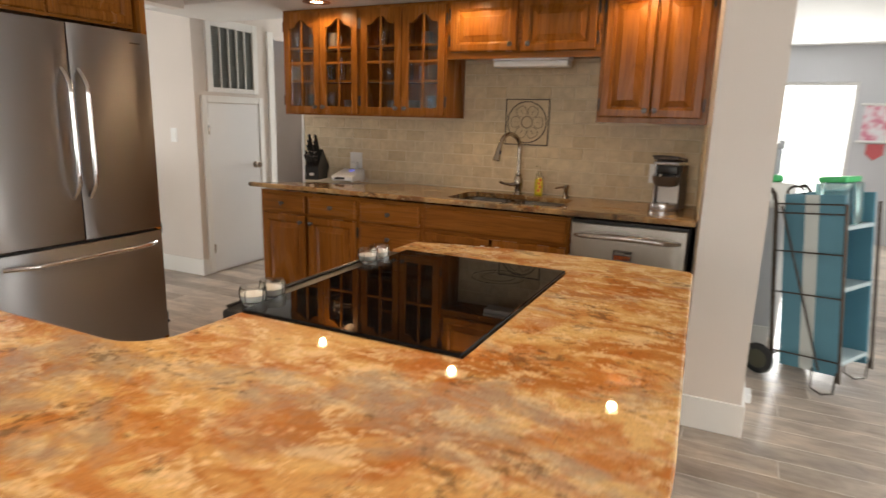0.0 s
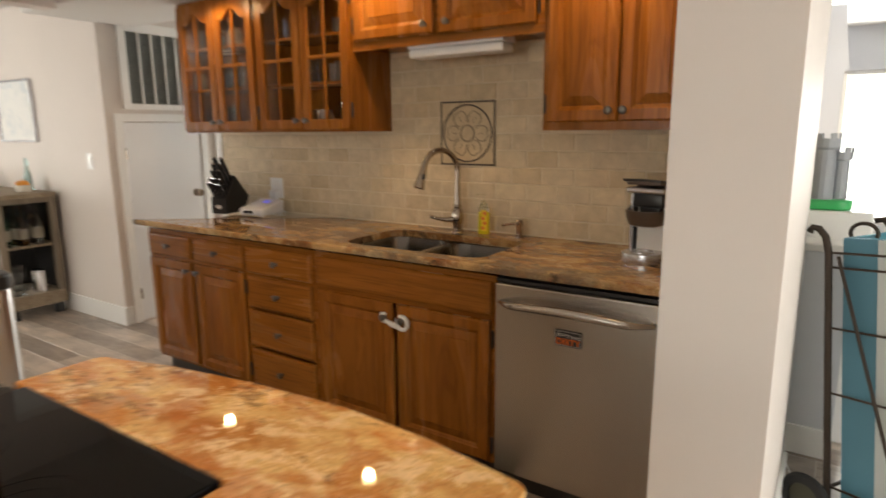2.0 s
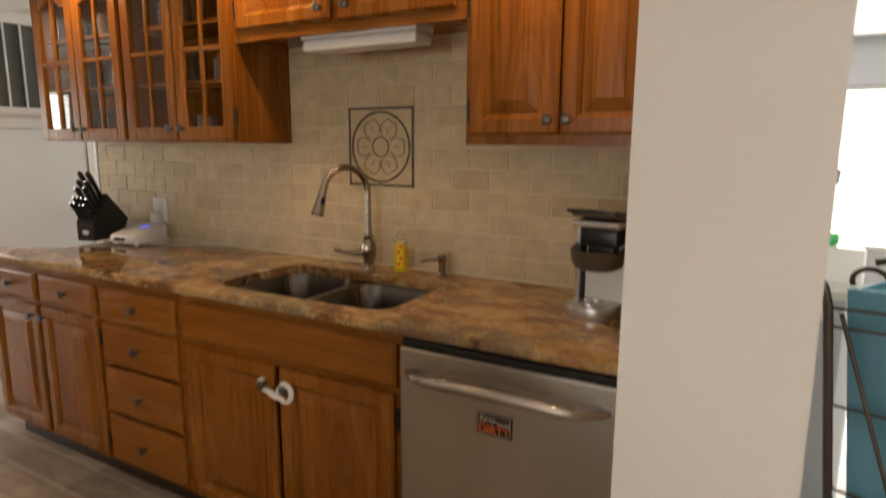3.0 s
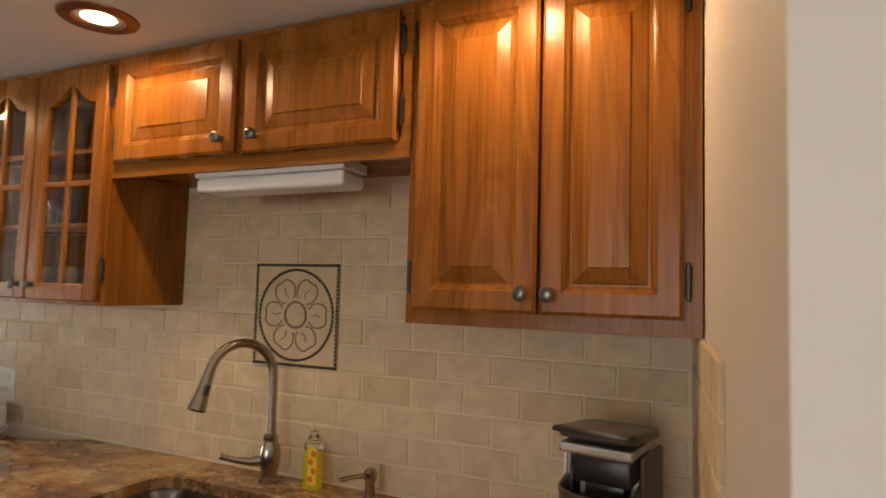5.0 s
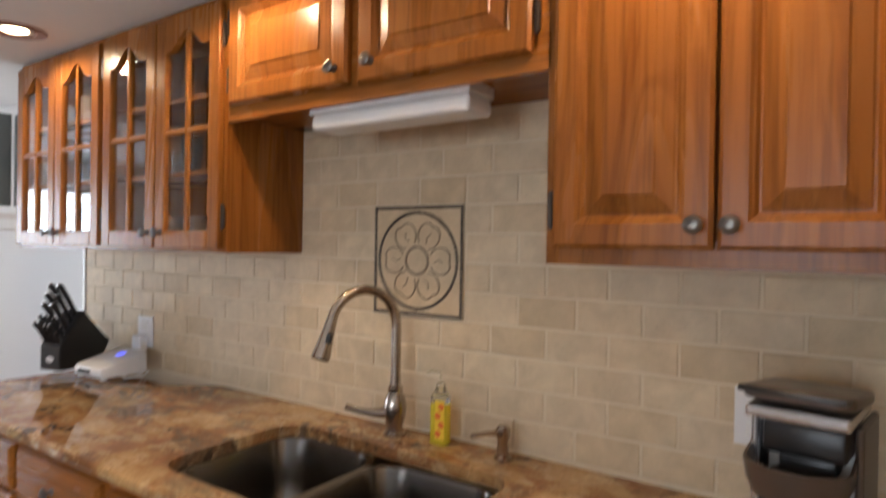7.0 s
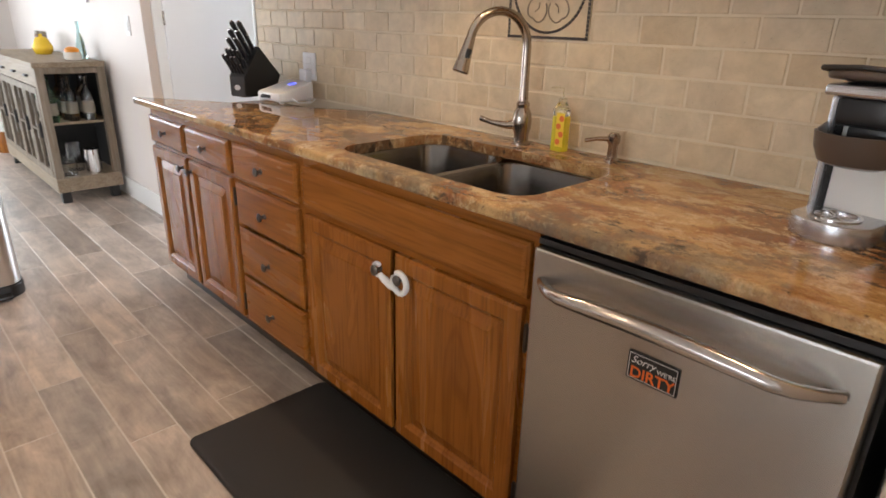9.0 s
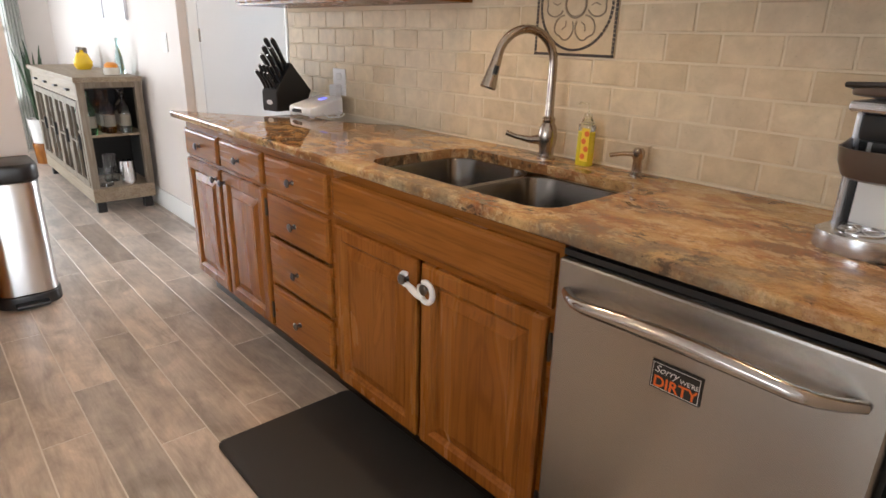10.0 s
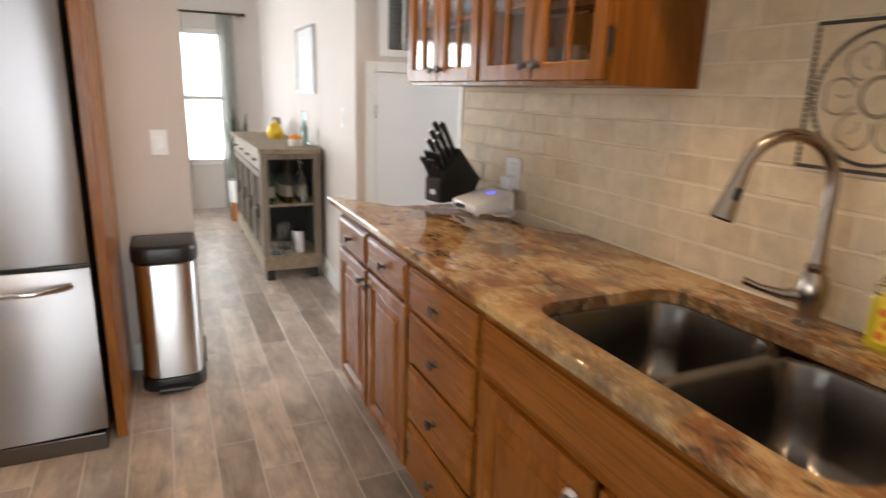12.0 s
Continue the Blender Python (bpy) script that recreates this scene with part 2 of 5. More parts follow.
def glow(name, colour, strength):
    m = material(name, 0.5)
    b = m.node_tree.nodes["Principled BSDF"]
    b.inputs["Emission Color"].default_value = (*colour, 1)
    b.inputs["Emission Strength"].default_value = strength
    return m


bulb_glow = glow("lamp_lens_glow", (1.0, 0.74, 0.42), 16.0)
blue_glow = glow("blue_display", (0.06, 0.09, 1.0), 1.5)
daylight_glow = glow("bright_outdoors", (0.93, 0.97, 1.0), 3.5)

# ---- mesh helpers ----
def box(bm, x0, y0, z0, x1, y1, z1, m=None):
    vs = [bm.verts.new((x, y, z)) for x in (x0, x1) for y in (y0, y1) for z in (z0, z1)]
    for f in ((0, 1, 3, 2), (4, 6, 7, 5), (0, 4, 5, 1), (2, 3, 7, 6), (0, 2, 6, 4), (1, 5, 7, 3)):
        bm.faces.new([vs[i] for i in f])
    if m is not None:
        bmesh.ops.transform(bm, matrix=m, verts=vs)
    return vs


def boxes(*dims, bevel=0.0, segments=2, m=None):
    bm = bmesh.new()
    for d in dims:
        box(bm, *d)
    bmesh.ops.recalc_face_normals(bm, faces=bm.faces)
    if bevel:
        bmesh.ops.bevel(bm, geom=bm.edges[:], offset=bevel, segments=segments, profile=0.5, affect="EDGES")
    if m is not None:
        bmesh.ops.transform(bm, matrix=m, verts=bm.verts)
    return bm


def prism(outline, z0, z1, bevel=0.0, m=None, segments=3):
    """An upright prism on a plan outline, with rounded rims."""
    bm = bmesh.new()
    low = [bm.verts.new((x, y, z0)) for x, y in outline]
    high = [bm.verts.new((x, y, z1)) for x, y in outline]
    k = len(outline)
    bm.faces.new(low[::-1])
    bm.faces.new(high)
    for i in range(k):
        bm.faces.new((low[i], low[(i + 1) % k], high[(i + 1) % k], high[i]))
    bmesh.ops.recalc_face_normals(bm, faces=bm.faces)
    if bevel:
        rims = [e for e in bm.edges if abs(e.verts[0].co.z - e.verts[1].co.z) < 1e-6]
        bmesh.ops.bevel(bm, geom=rims, offset=bevel, segments=segments, profile=0.5, affect="EDGES")
    if m is not None:
        bmesh.ops.transform(bm, matrix=m, verts=bm.verts)
    return bm


def lathe(profile, m=None, steps=24):
    """A turned body: rows of radius and height, about z."""
    bm = bmesh.new()
    rings = []
    for r, z in profile:
        if r < 1e-5:
            rings.append([bm.verts.new((0, 0, z))] * steps)
        else:
            rings.append([bm.verts.new((r * math.cos(2 * math.pi * i / steps), r * math.sin(2 * math.pi * i / steps), z)) for i in range(steps)])
    for a, b in zip(rings, rings[1:]):
        for i in range(steps):
            j = (i + 1) % steps
            f = list(dict.fromkeys((a[i], a[j], b[j], b[i])))
            if len(f) > 2:
                bm.faces.new(f)
    bmesh.ops.recalc_face_normals(bm, faces=bm.faces)
    if m is not None:
        bmesh.ops.transform(bm, matrix=m, verts=bm.verts)
    return bm


def tube(points, radius, steps=10, bm=None, closed=False, m=None):
    """A pipe along points; radius: one, or one a point."""
    bm = bm or bmesh.new()
    pts = [Vector(p) for p in points]
    radii = radius if isinstance(radius, (list, tuple)) else [radius] * len(pts)
    rings, k = [], len(pts)
    side = None
    for i, p in enumerate(pts):
        if closed:
            way = (pts[(i + 1) % k] - pts[i - 1]).normalized()
        else:
            way = (pts[min(i + 1, k - 1)] - pts[max(i - 1, 0)]).normalized()
        if side is None:
            side = way.orthogonal().normalized()
        side = (side - way * side.dot(way)).normalized()
        up = way.cross(side)
        rings.append([bm.verts.new(p + radii[i] * (math.cos(2 * math.pi * j / steps) * side + math.sin(2 * math.pi * j / steps) * up)) for j in range(steps)])
    for a, b in zip(rings, rings[1:] + (rings[:1] if closed else [])):
        for j in range(steps):
            bm.faces.new((a[j], a[(j + 1) % steps], b[(j + 1) % steps], b[j]))
    if not closed:
        bm.faces.new(rings[0][::-1])
        bm.faces.new(rings[-1])
    if m is not None:
        bmesh.ops.transform(bm, matrix=m, verts=bm.verts)
    bmesh.ops.recalc_face_normals(bm, faces=bm.faces)
    return bm


def finish(name, bm, mat, smooth=False):
    data = bpy.data.meshes.new(name)
    bm.to_mesh(data)
    bm.free()
    data.materials.append(mat)
    if smooth:
        data.shade_smooth()
        data.set_sharp_from_angle(angle=radians(35))
    return new(name, data)


def part(name, bm, mat, parent, label="", smooth=False):
    ob = finish(name, bm, mat, smooth)
    hang(ob, parent)
    return tagged(ob, label)


def hang(ob, parent):
    ob.parent = parent
    top = parent
    while top.parent:
        top = top.parent
    ob.matrix_parent_inverse = Matrix.Translation(-top.location) if parent is top else Matrix()
    return ob


def thing(name, at, label, category, group="", kind=""):
    ob = new(name)
    ob.location = at
    ob.empty_display_size = 0.1
    return tagged(ob, label, category, group, kind)


def structure(name, bm, mat, label="", category=""):
    return tagged(finish(name, bm, mat), label, category or name.split("_")[0], kind="structure")


def arc(cx, cy, r, a0, a1, n=8):
    return [(cx + r * math.cos(radians(a0 + (a1 - a0) * i / n)), cy + r * math.sin(radians(a0 + (a1 - a0) * i / n))) for i in range(n + 1)]


def round_rect(x0, y0, x1, y1, r, n=6):
    return arc(x1 - r, y1 - r, r, 0, 90, n) + arc(x0 + r, y1 - r, r, 90, 180, n) + arc(x0 + r, y0 + r, r, 180, 270, n) + arc(x1 - r, y0 + r, r, 270, 360, n)


# ---- large structure ----
floor = structure("floor", boxes((-6.9, -7.5, -0.08, 4.1, 5.2, -0.0011)), floor_grout, "grey wood-look plank tile floor with narrow grout lines")
wall_north = structure("wall_north", boxes((-2.01, -0.003, 0, 1.265, 0.13, 2.6)), grout, "kitchen sink wall with a travertine tile backsplash", "wall")
# stub wall beside the dishwasher
stub = [(0.946, 0.004), (1.026, -1.056), (1.284, -1.056), (1.284, 0.004)]
wall_stub = structure("wall_stub", prism(stub, 0, SOFFIT + 0.3), wall_paint, "warm grey painted wall end beside the dishwasher", "wall")
structure("baseboard_stub", boxes((1.006, -1.072, 0, 1.300, -1.057, 0.155), (1.285, -1.057, 0, 1.300, 0.0, 0.155), bevel=0.003), trim_paint, "white baseboard round the wall end", "baseboard")
wall_closet = structure("wall_closet", boxes((-3.08, -0.10, 0, -2.94, 0.66, 2.6), (-3.08, -0.25, 0, -2.94, -0.10, 2.6)), wall_paint, "grey wall holding the closet door and vent", "wall")
wall_dining_north = structure("wall_dining_north", boxes((-6.9, -0.25, 0, -3.08, -0.13, 2.6)), wall_paint, "pale wall behind the bar cabinet", "wall")
structure("baseboard_dining", boxes((-6.75, -0.266, 0, -2.924, -0.251, 0.14), (-2.939, -0.251, 0, -2.924, -0.195, 0.14), bevel=0.003), trim_paint, "tall white baseboard", "baseboard")
wall_switch = structure("wall_switch", boxes((-2.62, -3.3, 0, -2.50, -1.19, 2.6)), wall_paint, "grey wall behind fridge and trash can", "wall")
structure("baseboard_switch", boxes((-2.499, -1.50, 0, -2.485, -1.176, 0.14), (-2.62, -1.189, 0, -2.485, -1.176, 0.14), bevel=0.003), trim_paint, "white baseboard beside the opening", "baseboard")
structure("wall_header", boxes((-2.62, -1.19, 2.105, -2.50, -0.69, 2.6)), wall_paint, "header over the opening to the dining room", "wall")
structure("soffit", boxes((-2.91, -0.69, SOFFIT, 1.265, 0.0, 2.55), (-2.94, -0.69, SOFFIT, -2.91, -0.25, 2.55)), ceiling_paint, "dropped soffit over the wall cabinets", "ceiling")
structure("ceiling", boxes((-2.62, -7.5, CEILING, 4.1, -0.69, CEILING + 0.15), (1.265, -0.69, CEILING - 0.04, 4.1, 5.2, CEILING + 0.15), (-6.9, -4.6, 2.36, -2.62, -0.13, 2.6)), ceiling_paint, "plain painted ceiling")
structure("ceiling_hall", boxes((-3.08, -0.0, 2.36, 1.265, 2.6, 2.55)), ceiling_paint, "hall ceiling", "ceiling")
structure("crown_trim", boxes((-2.94, -0.2, 2.31, -2.915, 0.66, 2.36)), trim_paint, "white trim under the hall ceiling", "trim")
# plain walls that close the place
structure("wall_dining_south", boxes((-6.9, -4.6, 0, -5.4, -4.45, 2.6), (-3.4, -4.6, 0, -2.5, -4.45, 2.6), (-5.4, -4.6, 0, -3.4, -4.45, 0.7), (-5.4, -4.6, 2.1, -3.4, -4.45, 2.6)), wall_paint, "dining room wall with a wide window", "wall")
structure("wall_dining_west", boxes((-6.9, -4.6, 0, -6.75, -3.1, 2.6), (-6.9, -1.9, 0, -6.75, -1.12, 2.6), (-6.9, -3.1, 0, -6.75, -1.9, 0.35), (-6.9, -3.1, 2.0, -6.75, -1.9, 2.6), (-6.9, -0.58, 0, -6.75, -0.1, 2.6), (-6.9, -1.12, 0, -6.75, -0.58, 0.5), (-6.9, -1.12, 1.97, -6.75, -0.58, 2.6)), wall_paint, "far dining room wall with a curtained window", "wall")
structure("wall_south", boxes((-2.62, -7.5, 0, -1.1, -7.38, 2.6), (1.5, -7.5, 0, 4.1, -7.38, 2.6), (-1.1, -7.5, 0, 1.5, -7.38, 0.75), (-1.1, -7.5, 2.2, 1.5, -7.38, 2.6)), wall_paint, "living room wall with a window", "wall")
structure("wall_south_west", boxes((-2.62, -7.4, 0, -2.50, -3.3, 2.6)), wall_paint, "plain living room wall", "wall")
structure("wall_east", boxes((4.0, -7.4, 0, 4.1, -2.9, 2.6), (4.0, -0.6, 0, 4.1, 5.2, 2.6), (4.0, -2.9, 0, 4.1, -0.6, 0.1), (4.0, -2.9, 2.1, 4.1, -0.6, 2.6)), cool_paint, "playroom side wall with a window", "wall")
structure("wall_playroom_north", boxes((0.0, 5.0, 0, 1.28, 5.15, 2.6), (2.34, 5.0, 0, 4.1, 5.15, 2.6), (1.28, 5.0, 0, 2.34, 5.15, 0.40), (1.28, 5.0, 1.95, 2.34, 5.15, 2.6)), cool_paint, "cool grey wall with a bright window", "wall")
structure("wall_playroom_west", boxes((0.0, 0.13, 0, 0.1, 5.0, 2.6)), cool_paint, "plain playroom wall", "wall")
structure("wall_hall_north", boxes((-3.9, 2.4, 0, -2.85, 2.5, 2.6), (-2.15, 2.4, 0, 0.0, 2.5, 2.6), (-2.85, 2.4, 0, -2.15, 2.5, 0.5), (-2.85, 2.4, 2.1, -2.15, 2.5, 2.6)), wall_paint, "hall end wall with a window", "wall")
structure("wall_hall_west", boxes((-3.08, 0.66, 2.1, -2.94, 1.4, 2.6), (-3.08, 1.4, 0, -2.94, 2.4, 2.6), (-3.9, 0.5, 0, -3.8, 2.4, 2.6), (-3.8, 0.5, 0, -3.08, 0.6, 2.6)), wall_paint, "hall wall with a doorway", "wall")
structure("doorway_trim", boxes((-2.94, 0.62, 0, -2.92, 0.70, 2.14), (-3.08, 0.66, 0, -2.94, 0.68, 2.1), bevel=0.003), trim_paint, "white casing of the hall doorway", "trim")
structure("wall_end_trim", boxes((-2.03, -0.012, 0.0, -2.011, 0.145, 2.3), bevel=0.003), trim_paint, "white corner trim at the end of the sink wall", "trim")
# knee wall in the playroom
structure("wall_knee", boxes((1.0, 0.34, 0, 1.44, 0.46, 0.90)), cool_paint, "low grey wall behind the cart", "wall")
structure("knee_wall_cap", boxes((0.98, 0.315, 0.901, 1.46, 0.48, 0.935), bevel=0.006), trim_paint, "white cap on the low wall", "trim")
structure("baseboard_knee", boxes((1.0, 0.324, 0, 1.44, 0.339, 0.13), bevel=0.003), trim_paint, "white baseboard of the low wall", "baseboard")
structure("backdrop_sky", boxes((-7.0, -6.0, -0.5, -2.7, -5.98, 3.5), (-2.6, -8.6, -0.5, 3.5, -8.58, 3.5), (5.2, -6.5, -0.5, 5.22, 0.5, 3.5), (-0.5, 6.6, -0.5, 4.0, 6.62, 3.5), (-8.3, -5.0, -0.5, -8.28, 0.8, 3.5), (-4.0, 3.4, -0.5, -1.0, 3.42, 3.5)), daylight_glow, "bright overexposed outdoors behind the windows", "backdrop")


trim_bronze = material("copper_bronze_trim", 0.35, 0.7, (0.20, 0.09, 0.05))


def recessed_lamp(x, y, z, watts, cone):
    at = thing("recessed_light", (x, y, z), "round recessed ceiling light with bronze trim, switched on", "ceiling light", "recessed lights")
    m = Matrix.Translation((x, y, z))
    part("trim_ring", lathe([(0.056, 0.0), (0.062, -0.006), (0.092, -0.004), (0.094, 0.0)], m, 32), trim_bronze, at, "bronze trim ring", True)
    part("lens", lathe([(0.0, -0.004), (0.028, -0.0035), (0.040, -0.001)], m, 32), bulb_glow, at, "glowing frosted lens", True)
    lamp("recessed_lamp", "SPOT", look((x, y, z - 0.03), (x, y, 0)), watts, WARM, cone=cone, soft=0.026)


for lx, ly in SOFFIT_LAMPS:
    recessed_lamp(lx, ly, SOFFIT, 10.5, 168)
# the main-ceiling fixtures are never in view; they are added for their light
for lx, ly in UNSEEN_CEILING_LAMPS:
    recessed_lamp(lx, ly, CEILING, 46 if ly > -3 else 30, 110)


# ---- kitchen cabinets ----
def panel_front(bm, x0, z0, x1, z1, y, thick=0.02, rail=0.058, raised=True):
    """A framed door front facing -y: frame, groove and raised field, in one closed mesh with its back at y."""
    f = y - thick
    steps = [(0.0, y), (0.0, f + 0.006), (0.007, f), (rail - 0.014, f), (rail - 0.009, f + 0.005), (rail - 0.005, f + 0.007), (rail, f + 0.013)]
    if raised:
        steps += [(rail + 0.004, f + 0.013), (rail + 0.007, f + 0.011), (rail + 0.034, f + 0.004), (rail + 0.037, f + 0.001)]
    rings = []
    for d, yy in steps:
        rings.append([bm.verts.new((x, yy, z)) for x, z in ((x0 + d, z0 + d), (x1 - d, z0 + d), (x1 - d, z1 - d), (x0 + d, z1 - d))])
    for a, b in zip(rings, rings[1:]):
        for i in range(4):
            bm.faces.new((a[i], a[(i + 1) % 4], b[(i + 1) % 4], b[i]))
    bm.faces.new(rings[-1])
    bm.faces.new(rings[0][::-1])
    bmesh.ops.recalc_face_normals(bm, faces=bm.faces)
    return bm


def slab_front(x0, z0, x1, z1, y, thick=0.02):
    bm = bmesh.new()
    f = y - thick
    rings = []
    for d, yy in ((0.0, y), (0.0, f + 0.009), (0.004, f + 0.006), (0.006, f + 0.003), (0.014, f)):
        rings.append([bm.verts.new((x, yy, z)) for x, z in ((x0 + d, z0 + d), (x1 - d, z0 + d), (x1 - d, z1 - d), (x0 + d, z1 - d))])
    for a, b in zip(rings, rings[1:]):
        for i in range(4):
            bm.faces.new((a[i], a[(i + 1) % 4], b[(i + 1) % 4], b[i]))
    bm.faces.new(rings[-1])
    bm.faces.new(rings[0][::-1])
    bmesh.ops.recalc_face_normals(bm, faces=bm.faces)
    return bm


KNOB = [(0.0, 0.0), (0.010, 0.0), (0.009, 0.003), (0.005, 0.006), (0.005, 0.013), (0.011, 0.017), (0.0155, 0.020), (0.0155, 0.023), (0.011, 0.026), (0.006, 0.0265), (0.005, 0.025), (0.0, 0.0255)]


def knob(x, y, z, parent):
    part("knob", lathe(KNOB, pose(x, y, z, 90), 16), pewter, parent, "round dark pewter knob", True)


def hinge(x, y, z, parent):
    part("hinge", boxes((x - 0.006, y - 0.008, z - 0.03, x + 0.006, y, z + 0.03), (x - 0.004, y - 0.010, z - 0.036, x + 0.004, y - 0.002, z + 0.036), bevel=0.002), dark_bronze, parent, "dark exposed hinge")


FACE = -0.612   # face frames of the base units
TOE = 0.105


def base_unit(x0, x1, label, top=0.868):
    ob = thing("base_cabinet", ((x0 + x1) / 2, -0.3, 0), label, "cabinet", "base cabinets under the worktop")
    part("body", boxes((x0, FACE + 0.019, TOE, x1, -0.012, top)), oak_v, ob)
    part("face_frame", boxes((x0, FACE, TOE, x0 + 0.03, FACE + 0.018, 0.868), (x1 - 0.03, FACE, TOE, x1, FACE + 0.018, 0.868), (x0 + 0.03, FACE, TOE, x1 - 0.03, FACE + 0.018, TOE + 0.03), (x0 + 0.03, FACE, 0.84, x1 - 0.03, FACE + 0.018, 0.868), (x0 + 0.03, FACE, 0.69, x1 - 0.03, FACE + 0.018, 0.725)), oak_h, ob)
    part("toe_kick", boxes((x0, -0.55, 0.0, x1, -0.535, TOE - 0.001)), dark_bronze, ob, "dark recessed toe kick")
    return ob


def door(ob, x0, z0, x1, z1, y, hinge_x, knob_xz, name="door"):
    bm = panel_front(bmesh.new(), x0, z0, x1, z1, y)
    d = part(name, bm, oak_v, ob)
    knob(*knob_xz[:1], y - 0.02, knob_xz[1], d)
    if hinge_x is not None:
        for z in (z0 + 0.07, z1 - 0.07):
            hinge(hinge_x, y - 0.004, z, d)
    return d


def drawer(ob, x0, z0, x1, z1, y, with_knob=True):
    d = part("drawer_front" if with_knob else "false_front", slab_front(x0, z0, x1, z1, y), oak_h, ob)
    if with_knob:
        knob((x0 + x1) / 2, y - 0.02, (z0 + z1) / 2, d)
    return d


DOORY = FACE - 0.001
u = base_unit(-1.92, -1.085, "honey oak base cabinet with two drawers over two doors")
drawer(u, -1.905, 0.722, -1.525, 0.846, DOORY)
drawer(u, -1.495, 0.722, -1.10, 0.846, DOORY)
door(u, -1.905, 0.125, -1.525, 0.705, DOORY, None, (-1.555, 0.66))
door(u, -1.495, 0.125, -1.10, 0.705, DOORY, -1.091, (-1.465, 0.66))
u = base_unit(-1.084, -0.60, "honey oak base cabinet with a stack of four drawers")
for z0, z1 in ((0.712, 0.846), (0.536, 0.696), (0.332, 0.520), (0.125, 0.316)):
    drawer(u, -1.068, z0, -0.622, z1, DOORY)
u = base_unit(-0.599, 0.335, "honey oak sink base cabinet with two locked doors", 0.66)
drawer(u, -0.585, 0.715, 0.322, 0.846, DOORY, False)
door(u, -0.578, 0.115, -0.148, 0.692, DOORY, None, (-0.185, 0.63))
door(u, -0.125, 0.115, 0.314, 0.692, DOORY, 0.326, (-0.088, 0.63))


# child lock over both knobs
lock = thing("child_lock", (-0.137, DOORY - 0.03, 0.62), "white plastic child lock hooked over two cabinet knobs", "child lock")
LY = DOORY - 0.030
ring = [(-0.088 + 0.027 * math.cos(radians(a)), LY, 0.620 + 0.029 * math.sin(radians(a))) for a in np.linspace(-205, 120, 22)]
part("hook", tube(ring, 0.0085, 8), white_plastic, lock, "white plastic hook round the knob", True)
ring = [(-0.183 + 0.018 * math.cos(radians(a)), LY, 0.630 + 0.018 * math.sin(radians(a))) for a in np.linspace(60, 330, 16)]
part("loop", tube(ring, 0.0065, 8), white_plastic, lock, "white plastic loop", True)
part("strap", tube([(-0.170, LY, 0.616), (-0.150, LY - 0.001, 0.610), (-0.128, LY - 0.001, 0.602), (-0.106, LY, 0.598)], [0.008, 0.0105, 0.0105, 0.009], 8), white_plastic, lock, "", True)


def arched_glass_door(ob, x0, z0, x1, z1, y, knob_x, hinge_x):
    """A door with an arched head, glass and wooden bars."""
    t, rail = 0.02, 0.05
    bm = boxes((x0, y - t, z0, x0 + rail, y, z1), (x1 - rail, y - t, z0, x1, y, z1), (x0 + rail, y - t, z0, x1 - rail, y, z0 + rail), bevel=0.003, segments=1)
    w = x1 - x0 - 2 * rail
    k, cols = 16, []
    for i in range(k + 1):
        a = i / k
        rise = 0.5 * (1 - math.cos(2 * math.pi * min(max((a - 0.08) / 0.84, 0), 1)))
        cols.append((x0 + rail + w * a, z1 - 0.105 + 0.055 * rise))
    for yy, flip in ((y - t, False), (y, True)):
        for (xa, za), (xb, zb) in zip(cols, cols[1:]):
            vs = [bm.verts.new(p) for p in ((xa, yy, za), (xb, yy, zb), (xb, yy, z1), (xa, yy, z1))]
            bm.faces.new(vs[::-1] if flip else vs)
    for (xa, za), (xb, zb) in zip(cols, cols[1:]):
        bm.faces.new([bm.verts.new(p) for p in ((xa, y - t, za), (xa, y, za), (xb, y, zb), (xb, y - t, zb))])
    bm.faces.new([bm.verts.new(p) for p in ((x0 + rail, y - t, z1), (x1 - rail, y - t, z1), (x1 - rail, y, z1), (x0 + rail, y, z1))])
    d = part("glass_door", bm, oak_v, ob)
    mid, cz = (x0 + x1) / 2, z0 + (z1 - z0) * 0.50
    part("upright_bar", boxes((mid - 0.008, y - t + 0.002, z0 + rail, mid + 0.008, y - 0.004, z1 - 0.052), bevel=0.003, segments=1), oak_v, d)
    part("cross_bar", boxes((x0 + rail, y - t + 0.003, cz - 0.009, x1 - rail, y - 0.005, cz + 0.009), bevel=0.003, segments=1), oak_h, d)
    pane = part("pane", boxes((x0 + rail - 0.004, y - 0.008, z0 + rail - 0.004, x1 - rail + 0.004, y - 0.004, z1 - 0.05)), clear_glass, d, "clear glass pane")
    pane.visible_shadow = False
    knob(knob_x, y - t, z0 + 0.045, d)
    for z in (z0 + 0.09, z1 - 0.09):
        hinge(hinge_x, y - 0.004, z, d)


UF = -0.288    # upper face frames
UB, UT = 1.397, SOFFIT - 0.004


